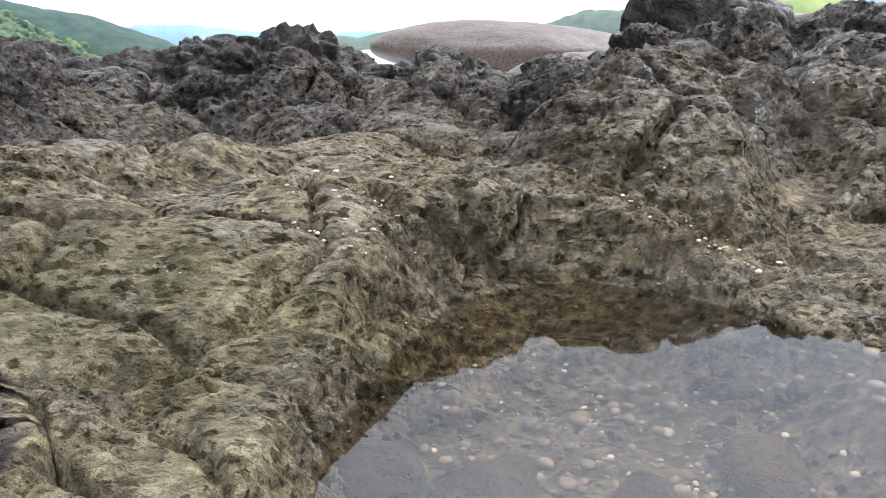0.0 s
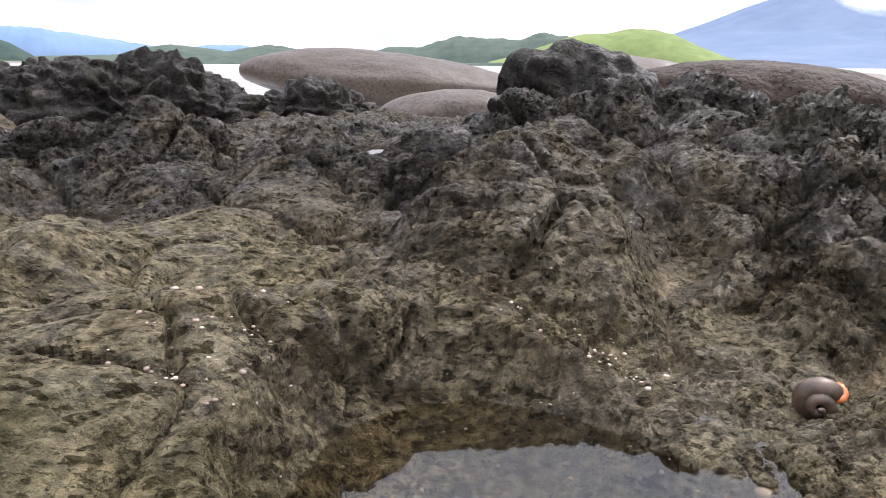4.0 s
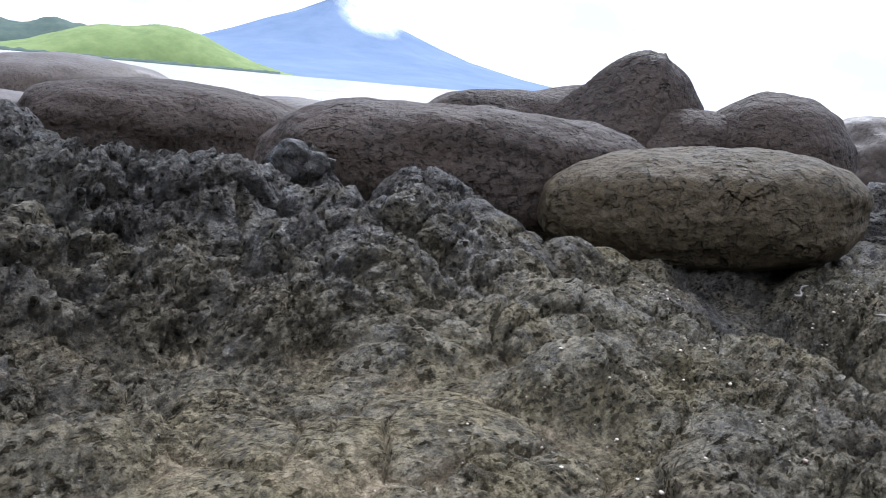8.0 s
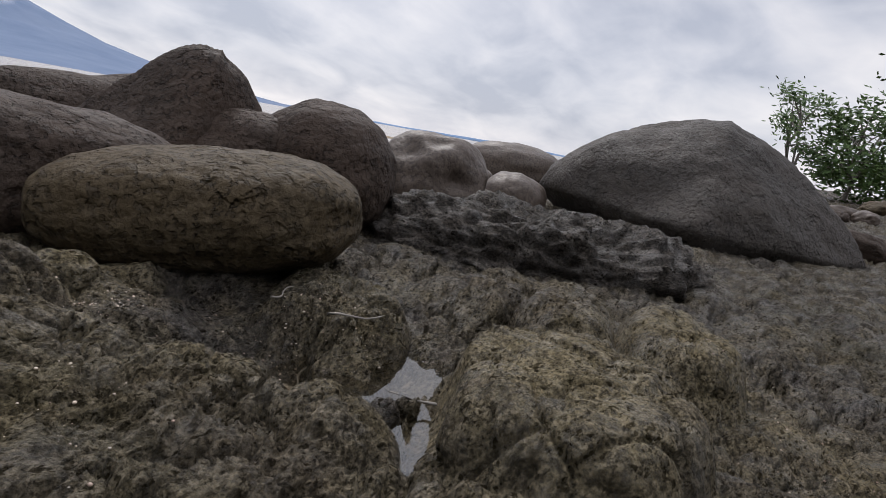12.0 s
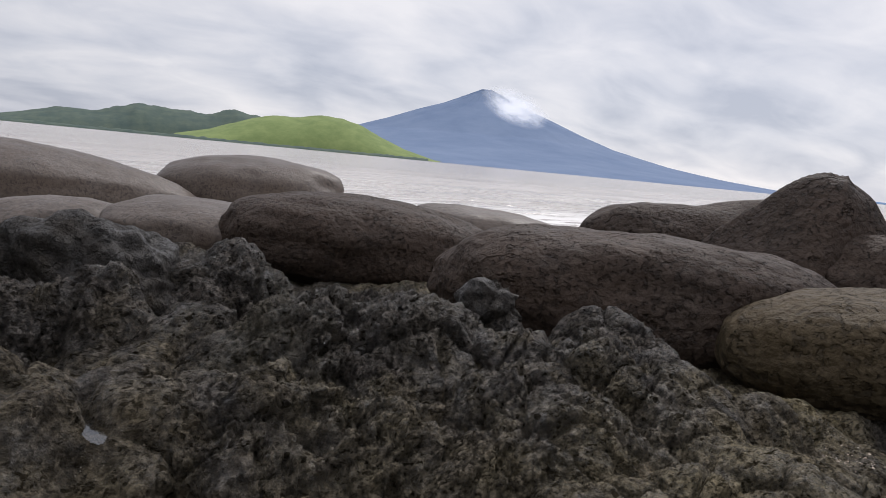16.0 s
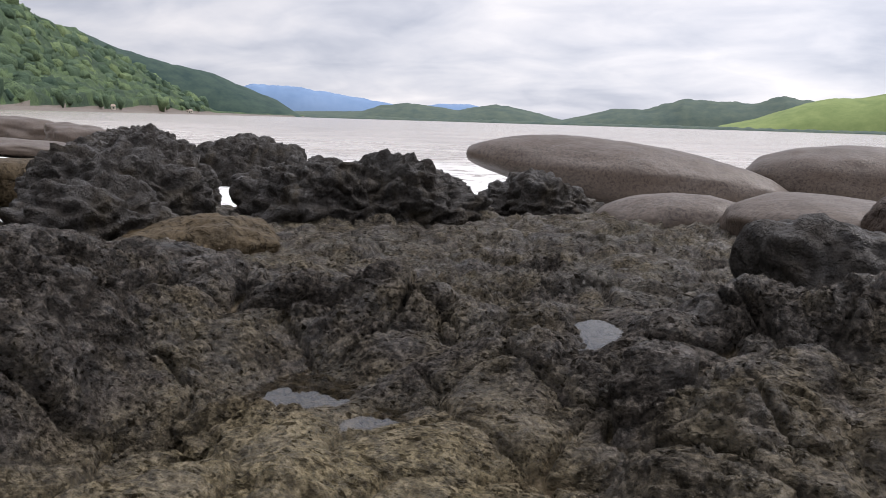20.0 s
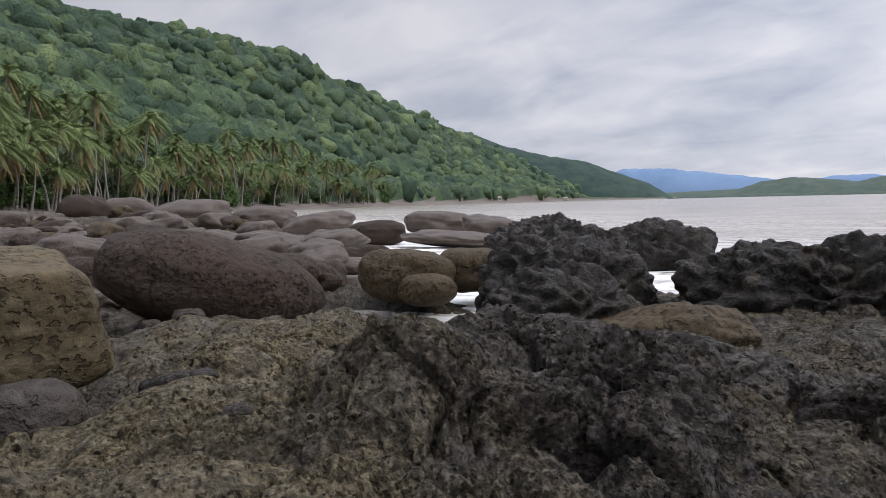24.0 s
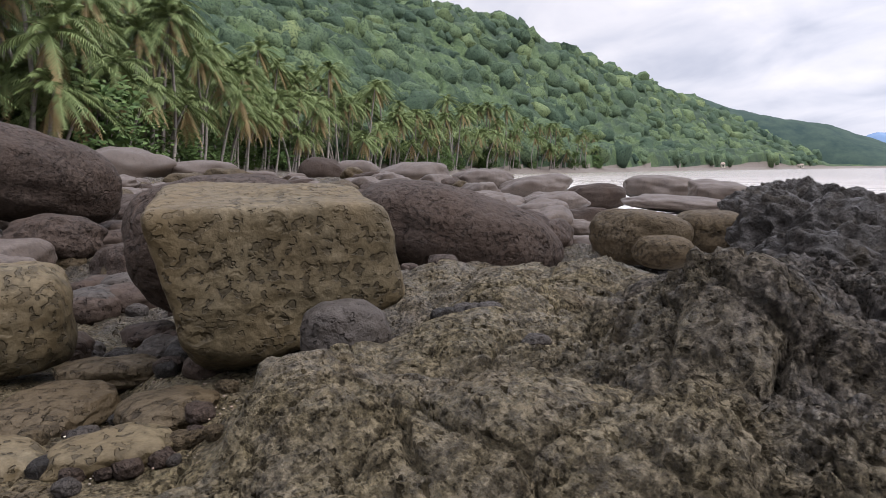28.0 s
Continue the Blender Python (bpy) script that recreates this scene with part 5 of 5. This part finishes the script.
def palm(height, lean, seed, fronds=24):
    rnd = random.Random(seed)
    root = new("coconut_palm")
    bm = bmesh.new()
    pts = [Vector((lean * height * (k / 9) ** 1.7, 0.04 * height * math.sin(k * 0.5), height * k / 9)) for k in range(10)]
    tube(bm, pts, [0.24 - 0.012 * k if k else 0.34 for k in range(10)])
    part("trunk", bm, MAT_BARK, root, "slender grey curved trunk")
    bm = bmesh.new()
    for k in range(24):
        lift = rnd.uniform(-0.35, 1.2)
        frond(bm, pts[-1], k * 2.4 + rnd.uniform(-0.2, 0.2), lift, rnd.uniform(3.6, 4.8), rnd)
    part("crown", bm, MAT_PALM, root, "feathery green fronds")
    bm = bmesh.new()
    for k in range(5):
        frond(bm, pts[-1] - Vector((0, 0, 0.2)), rnd.uniform(0, 6.3), rnd.uniform(-1.2, -0.7), rnd.uniform(2.6, 3.4), rnd)
    part("dry_fronds", bm, MAT_DRYPALM, root, "hanging dead brown fronds")
    return tagged(root, "tall coconut palm with a curved trunk above the beach", "palm tree", "palms along the beach")


def land_z(degrees_, dist):
    s = dist - float(shore_distance(degrees_))
    return float(SEA_Z - 0.4 + 2.6 * smooth(0, 30, np.array(s)))


palms = [palm(15.5, 0.16, 1), palm(11.0, 0.28, 2), palm(18.5, 0.08, 3), palm(8.0, 0.34, 4)]
rnd = random.Random(12)
spots = []
for k in range(290):
    d = -95 + 53 * (k / 289) ** 0.9 + rnd.uniform(-0.5, 0.5)
    away = float(shore_distance(d)) + rnd.choice((16, 20, 24, 30, 38, 48)) * (0.7 + float(shore_distance(d)) / 500) + rnd.uniform(-3, 3)
    spots.append((d, away))
for k, (d, away) in enumerate(spots):
    src = palms[k % 4]
    a = radians(d)
    m = pose(away * math.sin(a), away * math.cos(a), land_z(d, away) - 0.1, 0, 0, rnd.uniform(0, 360) if rnd.random() < 0.35 else rnd.uniform(10, 90))
    if k < 4:
        src.matrix_basis = m
    else:
        p = copy_thing(src, m)
        p.scale = [rnd.uniform(0.85, 1.3)] * 3


# ---- broad-leaved trees and bushes ----
def leafy(name, height, spread, leaves, leaf, seed, label, bare=0.35, group="", clumps=14):
    rnd = random.Random(seed)
    root = new(name)
    bm = bmesh.new()
    trunk = [Vector((0.05 * height * math.sin(k), 0.04 * height * math.cos(k * 1.7), height * 0.75 * k / 6)) for k in range(7)]
    tube(bm, trunk, [0.030 * height * (1 - 0.12 * k) for k in range(7)])
    part("trunk", bm, MAT_BARK, root)
    tips = []
    bm = bmesh.new()
    for k in range(clumps):
        b = trunk[2 + k % 5]
        a = k * 2.4 + rnd.uniform(-0.4, 0.4)
        tip = Vector((math.cos(a) * spread * rnd.uniform(0.3, 1), math.sin(a) * spread * rnd.uniform(0.3, 1), height * rnd.uniform(bare, 1.0)))
        mid = b.lerp(tip, 0.5) + Vector((0, 0, 0.06 * height))
        tube(bm, [b, mid, tip], [0.012 * height, 0.008 * height, 0.003 * height], 5)
        tips.append(tip)
    part("limbs", bm, MAT_BARK, root)
    bm = bmesh.new()
    for k in range(leaves):
        t = tips[k % len(tips)]
        c = t + Vector((rnd.gauss(0, 1), rnd.gauss(0, 1), rnd.gauss(0, 0.75))) * spread * 0.24
        u = Vector((rnd.gauss(0, 1), rnd.gauss(0, 1), rnd.gauss(0, 0.5))).normalized()
        v = u.orthogonal().normalized() * leaf * 0.42
        u = u * leaf
        bm.faces.new([bm.verts.new(p) for p in (c - u, c - v * 0.9, c + u, c + v)])
    part("crown", bm, MAT_LEAF, root, "loose green foliage")
    return tagged(root, label, "tree", group)


def stand(ob, d, away, z):
    a = radians(d)
    ob.matrix_basis = pose(away * math.sin(a), away * math.cos(a), z, 0, 0, d * 7)
    return ob


stand(leafy("shore_tree", 3.9, 1.0, 1000, 0.11, 5, "slender young tree with an open airy crown", 0.42), 99.6, 30, 1.15)
stand(leafy("shore_tree", 3.7, 1.5, 3000, 0.13, 6, "dense dark green shore tree", 0.12, clumps=26), 103.6, 31, 1.15)
stand(leafy("shore_tree", 5.2, 2.0, 3000, 0.14, 7, "dense dark green shore tree", 0.10, clumps=26), 108.5, 31, 1.15)
bush = leafy("beach_tree", 8.0, 4.2, 1500, 0.55, 8, "rounded green tree among the palms", 0.10, "trees among the palms", clumps=22)
stand(bush, -79.5, 84, 2.0)
for k in range(84):
    d = -94 + 60 * k / 83 + rnd.uniform(-1, 1)
    away = float(shore_distance(d)) + rnd.uniform(19, 40) * (0.8 + float(shore_distance(d)) / 600)
    t = copy_thing(bush, pose(away * math.sin(radians(d)), away * math.cos(radians(d)), land_z(d, away) - 0.3, 0, 0, k * 40))
    t.scale = [rnd.uniform(0.4, 0.95)] * 3


# ---- house on the far beach ----
def solid(name, corners, faces, mat, parent, label=""):
    bm = bmesh.new()
    vs = [bm.verts.new(c) for c in corners]
    for f in faces:
        bm.faces.new([vs[i] for i in f])
    return part(name, bm, mat, parent, label)


CUBE = [(0, 3, 2, 1), (4, 5, 6, 7), (0, 1, 5, 4), (1, 2, 6, 5), (2, 3, 7, 6), (3, 0, 4, 7)]


def slab_of(name, x0, x1, y0, y1, z0, z1, mat, parent, label=""):
    c = [(x0, y0, z0), (x1, y0, z0), (x1, y1, z0), (x0, y1, z0), (x0, y0, z1), (x1, y0, z1), (x1, y1, z1), (x0, y1, z1)]
    return solid(name, c, CUBE, mat, parent, label)


s_ = Shader("pale_plaster", rough=0.8)
MAT_PLASTER = s_.done(s_.ramp(s_.noise(s_.where(), 1.5, 5), (0.3, (0.55, 0.50, 0.40)), (0.7, (0.72, 0.68, 0.56))))
s_ = Shader("rusty_roof_sheet", rough=0.6)
MAT_ROOF = s_.done(s_.ramp(s_.noise(s_.where(), 1.0, 5), (0.3, (0.20, 0.13, 0.09)), (0.7, (0.36, 0.30, 0.25))))
s_ = Shader("dark_opening", rough=0.4)
MAT_DARK = s_.done(s_.ramp(s_.noise(s_.where(), 2.0, 3), (0.3, (0.02, 0.02, 0.02)), (0.7, (0.05, 0.045, 0.04))))


def house(d, away, wide, tall, label):
    root = new("beach_house")
    slab_of("wall", -wide / 2, wide / 2, -3, 3, 0, tall, MAT_PLASTER, root)
    w = wide / 2 + 0.6
    solid("roof", [(-w, -3.6, tall), (w, -3.6, tall), (w, 3.6, tall), (-w, 3.6, tall), (-w * 0.7, 0, tall + 1.8), (w * 0.7, 0, tall + 1.8)], [(0, 3, 2, 1), (0, 1, 5, 4), (1, 2, 5), (2, 3, 4, 5), (3, 0, 4)], MAT_ROOF, root)
    for k in (-0.3, 0.3):
        slab_of("window", k * wide - 0.7, k * wide + 0.7, -3.05, -3.004, 1.2, tall - 0.5, MAT_DARK, root)
    slab_of("door", -0.6, 0.6, -3.05, -3.004, 0, 2.2, MAT_DARK, root)
    a = radians(d)
    root.matrix_basis = pose(away * math.sin(a), away * math.cos(a), land_z(d, away) - 0.1, 0, 0, -d)
    return tagged(root, label, "house")


house(-32.4, 722, 9, 3.4, "small pale house on the far beach")
house(-38.6, 540, 7, 2.6, "low hut with a rusty roof on the beach")
house(-37.4, 560, 6, 2.6, "low hut with a rusty roof on the beach")
house(-27.0, 1010, 8, 3.0, "small pale house by the water")


# ---- tide pools ----
def water_disc(label, x, y, z, rx, ry, turn=0.0, mat=MAT_PUDDLE):
    bm = bmesh.new()
    rim = [bm.verts.new((rx * math.cos(k * 0.131), ry * math.sin(k * 0.131), 0)) for k in range(48)]
    bm.faces.new(rim)
    me = bpy.data.meshes.new("tide_pool")
    bm.to_mesh(me)
    bm.free()
    me.materials.append(mat)
    ob = new("tide_pool", me)
    ob.matrix_basis = pose(x, y, z, 0, 0, turn)
    ob.visible_shadow = False
    return tagged(ob, label, "tide pool", kind="structure")


water_disc("clear tide pool with pebbles on its floor", 0.15, 0.43, 0.690, 0.38, 0.60, mat=MAT_POOL)
water_disc("dark tide pool beneath an overhanging ledge", -0.60, 0.40, 0.645, 0.44, 0.36, mat=MAT_POOL)
water_disc("shallow puddle in a rock hollow", -0.54, 1.66, 0.776, 0.20, 0.17, -8)
water_disc("shallow puddle in a rock hollow", -0.33, 1.52, 0.778, 0.14, 0.10, 20)
water_disc("bright puddle in the dark lava", 0.15, 1.97, 0.876, 0.09, 0.25, -8)
water_disc("narrow puddle in a crack", 0.70, 1.40, 0.866, 0.024, 0.11, 0)
water_disc("winding puddle between the rocks", 2.80, 0.10, 0.546, 0.52, 0.36, 0)


# ---- loose stones ----
def field_z(x, y):
    z, d = base_height(x, y)
    calm = np.ones_like(z)
    for px, py, floor, rx, ry, a, rise, power in PITS:
        calm *= 1 - 0.75 * np.exp(-((x - px) / rx) ** 2 - ((y - py) / ry) ** 2)
    return z + rough(x, y, np.hypot(x, y), z) * crust_amount(d) * calm + 0.006


ICO = None


def pebble_field(name, label, mat, x, y, sizes, seed, sink=0.35, below=9.0, level=None):
    """Many small rounded stones lying on the rock, joined."""
    global ICO
    if ICO is None:
        bm = bmesh.new()
        bmesh.ops.create_icosphere(bm, subdivisions=2, radius=1.0)
        ICO = (np.array([v.co[:] for v in bm.verts]), np.array([[v.index for v in f.verts] for f in bm.faces]))
        bm.free()
    r = np.random.RandomState(seed)
    z = field_z(x, y) if level is None else level + 0.02 * n2(x * 6, y * 6, 3)
    keep = z < below
    x, y, z = x[keep], y[keep], z[keep]
    verts, faces = [], []
    for k in range(len(x)):
        s = sizes[k] * np.array([1, r.uniform(0.6, 0.95), r.uniform(0.4, 0.7)])
        a = r.uniform(0, 6.28)
        v = ICO[0] * (1 + 0.16 * n3(ICO[0] * 1.4 + k * 3.1, 5))[:, None] * s
        v = np.stack([v[:, 0] * np.cos(a) - v[:, 1] * np.sin(a), v[:, 0] * np.sin(a) + v[:, 1] * np.cos(a), v[:, 2]], 1)
        verts.append(v + [x[k], y[k], z[k] + s[2] * (1 - 2 * sink)])
        faces.append(ICO[1] + k * len(ICO[0]))
    me = bpy.data.meshes.new(name)
    me.from_pydata(np.concatenate(verts).tolist(), [], np.concatenate(faces).tolist())
    me.polygons.foreach_set("use_smooth", np.ones(len(me.polygons), dtype=bool))
    me.materials.append(mat)
    return tagged(new(name, me), label, "pebbles", kind="stuff")


r_ = np.random.RandomState(3)


def spread(n, x, y, sx, sy):
    return x + r_.randn(n) * sx, y + r_.randn(n) * sy


x, y = spread(900, 0.14, 0.45, 0.15, 0.17)
pebble_field("pool_pebbles", "mixed grey, rust and white pebbles on the pool floor", MAT_PEBBLE, x, y, 0.0025 + 0.010 * r_.rand(900) ** 4, 1, below=0.69)
x, y = spread(900, -0.55, 0.42, 0.14, 0.10)
pebble_field("pool_pebbles", "brown and white pebbles under the ledge", MAT_PEBBLE, x, y, 0.003 + 0.010 * r_.rand(900) ** 3, 2, below=0.66)
x, y = -0.80 + 0.46 * r_.rand(1100), 0.40 + 0.34 * r_.rand(1100)
pebble_field("pool_pebbles", "rounded brown and white pebbles in the dark pool", MAT_PEBBLE, x, y, 0.004 + 0.012 * r_.rand(1100) ** 3, 12, level=0.618)
x, y = spread(700, 0.20, 0.50, 0.12, 0.16)
pebble_field("shell_grit", "white shell grit strewn over the pool floor", MAT_SHELL, x, y, 0.0014 + 0.0032 * r_.rand(700) ** 3, 13, 0.2, below=0.69)
for n, cx, cy, sx, sy, seed in ((160, 2.62, 0.92, 0.10, 0.06, 3), (260, 2.95, 0.45, 0.14, 0.16, 4), (420, -2.55, 0.32, 0.22, 0.14, 5), (90, 0.36, 0.92, 0.06, 0.05, 6), (150, 1.7, 0.45, 0.4, 0.12, 7), (60, -0.12, 0.80, 0.05, 0.06, 8), (200, 3.4, -1.0, 0.35, 0.2, 9), (90, -1.55, 3.1, 0.15, 0.1, 10)):
    x, y = spread(n, cx, cy, sx, sy)
    pebble_field("shell_grit", "scattered white shell fragments and grit", MAT_SHELL, x, y, 0.0014 + 0.0034 * r_.rand(n) ** 3, seed, 0.2)

STONES = [rock_mesh("stone", (0.11, 0.085, 0.065), 4, seed=60 + k, n=2.3 + 0.2 * k, wave=0.10) for k in range(5)]
for k, me in enumerate(STONES):
    me.materials.append((MAT_GREY, MAT_BOULDER, MAT_GREY, MAT_OLIVE, MAT_LAVA)[k])


def stone(x, y, scale, k, turn, label, group, lift=0.02, name="stone", category="stone"):
    ob = new(name, STONES[k % 5])
    z = float(field_z(np.array([x]), np.array([y]))[0])
    ob.matrix_basis = pose(x, y, z + lift * scale, 0, 0, turn) @ Matrix.Scale(scale, 4)
    return tagged(ob, label, category, group)


rnd = random.Random(5)
for k in range(34):
    stone(-3.15 + rnd.gauss(0, 0.28), 0.62 + rnd.gauss(0, 0.22), rnd.uniform(0.3, 0.75), rnd.choice((0, 0, 1, 4)), rnd.uniform(0, 360), "dark wet cobble lying under the square block", "cobbles round the block")
for k in range(30):
    stone(-2.35 + rnd.gauss(0, 0.16), 0.28 + rnd.gauss(0, 0.14), rnd.uniform(0.12, 0.42), rnd.choice((0, 1, 3, 4)), rnd.uniform(0, 360), "small dark cobble on the gravel", "cobbles on the gravel")
for k in range(16):
    stone(-2.25 + rnd.gauss(0, 0.13), 1.05 + rnd.gauss(0, 0.10), rnd.uniform(0.15, 0.4), rnd.choice((0, 4)), rnd.uniform(0, 360), "dark wet cobble beside the round stone", "cobbles round the block")
for k in range(18):
    a = rnd.uniform(0, 6.28)
    q = math.sqrt(rnd.random())
    stone(0.12 + 0.24 * q * math.cos(a), 0.42 + 0.28 * q * math.sin(a), rnd.uniform(0.2, 0.5), rnd.choice((0, 1, 3)), rnd.uniform(0, 360), "smooth stone lying under clear pool water", "stones in the pool")

for k in range(130):
    x, y = rnd.uniform(-8.5, -3.4), rnd.uniform(-0.6, 2.6)
    if math.hypot(x + 4.4, y - 2.7) < 0.9:
        continue
    stone(x, y, rnd.uniform(0.5, 1.6) * (0.5 - 0.12 * x), rnd.choice((0, 1, 1, 3)), rnd.uniform(0, 360), "rounded brown stone on the upper shore", "stones on the upper shore")

# boulders scattered along the shore towards the palms
FACETS = []
for k in range(5):
    r_f = random.Random(40 + k)
    FACETS.append([(r_f.gauss(0, 1), r_f.gauss(0, 1), r_f.gauss(0, 1), r_f.uniform(0.72, 1.0)) for _ in range(16)] + [(0, 0, 1, 0.8), (0, 0, -1, 0.8), (1, 0, 0, 1), (-1, 0, 0, 1), (0, 1, 0, 1), (0, -1, 0, 1)] if k % 2 == 0 else ())
BIG = [rock_mesh("boulder", (0.52, 0.36, 0.27), 5, seed=70 + k, n=2.2 + 0.25 * k, wave=0.11, planes=FACETS[k]) for k in range(5)]
for k, me in enumerate(BIG):
    me.materials.append((MAT_WET, MAT_BOULDER, MAT_WET, MAT_WET, MAT_OLIVE)[k])
for k in range(190):
    d = radians(rnd.uniform(-93, -40))
    away = 5.0 * math.exp(rnd.random() * 2.1)
    x, y = -0.6 + away * math.sin(d), away * math.cos(d)
    if math.hypot(x + 4.4, y - 2.7) < 1.1 or math.hypot(x + 3.7, y - 0.95) < 0.7 or math.hypot(x + 7.6, y - 0.6) < 1.3 or math.hypot(x + 4.6, y - 5.1) < 0.8:
        continue
    out = y - float(coast(np.array([x]))[0])
    if out > 1.0 + 0.1 * away or math.hypot(x + 4.3, y - 4.4) < 1.5:
        continue
    scale = rnd.uniform(0.35, 0.9) * (0.7 + 0.05 * away)
    z = max(float(base_height(np.array([x]), np.array([y]))[0][0]), SEA_Z - 0.12)
    ob = new("boulder", BIG[k % 5])
    ob.matrix_basis = pose(x, y, z + 0.10 * scale, rnd.uniform(-8, 8), rnd.uniform(-8, 8), rnd.uniform(0, 360)) @ Matrix.Scale(scale, 4)
    tagged(ob, ("wet grey-brown", "dark brown", "wet grey-brown", "wet grey-brown", "olive")[k % 5] + " rounded boulder on the stony shore", "boulder", "boulders on the stony shore")
for k in range(16):
    d = radians(rnd.uniform(93, 112))
    away = rnd.uniform(7, 26)
    x, y = 1.0 + away * math.sin(d), -0.4 + away * math.cos(d)
    scale = rnd.uniform(0.5, 1.0) * (0.6 + 0.03 * away)
    if math.hypot(x - 9, y + 0.75) < 2.0:
        continue
    z = float(base_height(np.array([x]), np.array([y]))[0][0])
    ob = new("boulder", BIG[k % 5])
    ob.matrix_basis = pose(x, y, z + 0.08 * scale, 0, 0, rnd.uniform(0, 360)) @ Matrix.Scale(scale, 4)
    tagged(ob, "dark rounded boulder beyond the grey cone", "boulder", "boulders beyond the cone")

# ---- driftwood twigs by the puddle ----
for k, (tx, ty, turn_, long_) in enumerate([(2.95, 0.42, 20, 0.26), (3.02, 0.30, -40, 0.20), (2.84, 0.55, 70, 0.16), (3.12, 0.62, 5, 0.18), (2.80, 0.02, 100, 0.14)]):
    bm = bmesh.new()
    tube(bm, [Vector((long_ * (q / 5 - 0.5), 0.012 * math.sin(q * 1.3 + k), 0.006 * math.sin(q + k))) for q in range(6)], [0.0045 - 0.0005 * q for q in range(6)], 6)
    me = bpy.data.meshes.new("twig")
    bm.to_mesh(me)
    bm.free()
    me.materials.append(MAT_BARK)
    ob = new("twig", me)
    ob.matrix_basis = pose(tx, ty, float(field_z(np.array([tx]), np.array([ty]))[0]) + 0.012, 0, 0, turn_)
    tagged(ob, "thin weathered driftwood twig on dark gravel", "twig", "driftwood twigs")

# ---- empty whelk shell lying on the rock ----
s_ = Shader("dark_shell", rough=0.45)
MAT_WHELK = s_.done(s_.ramp(s_.noise(s_.where(), 60, 5), (0.3, (0.03, 0.022, 0.018)), (0.7, (0.12, 0.075, 0.05))))
s_ = Shader("orange_shell_lip", rough=0.35)
MAT_LIP = s_.done(s_.ramp(s_.noise(s_.where(), 80, 4), (0.3, (0.45, 0.10, 0.025)), (0.7, (0.62, 0.20, 0.06))))
shell = new("sea_shell")
bm = bmesh.new()
pts, rad_ = [], []
for k in range(30):
    u = k / 29
    a = 14 * u
    w = 0.002 + 0.017 * u
    pts.append(Vector((0.030 * u - 0.030, w * math.cos(a), w * math.sin(a))))
    rad_.append(0.002 + 0.013 * u)
tube(bm, pts, rad_, 10)
part("whorl", bm, MAT_WHELK, shell)
bm = bmesh.new()
ring = [Vector((0.004 + 0.012 * math.cos(k * 0.35), pts[-1].y + 0.004 * math.sin(k * 0.7), pts[-1].z + 0.013 * math.sin(k * 0.35))) for k in range(19)]
tube(bm, ring, [0.005] * 19, 6)
part("lip", bm, MAT_LIP, shell, "bright orange lip")
shell.matrix_basis = pose(0.585, 0.80, float(field_z(np.array([0.585]), np.array([0.80]))[0]) + 0.014, 70, -6, 60)
tagged(shell, "dark spiral shell with a bright orange lip", "shell")
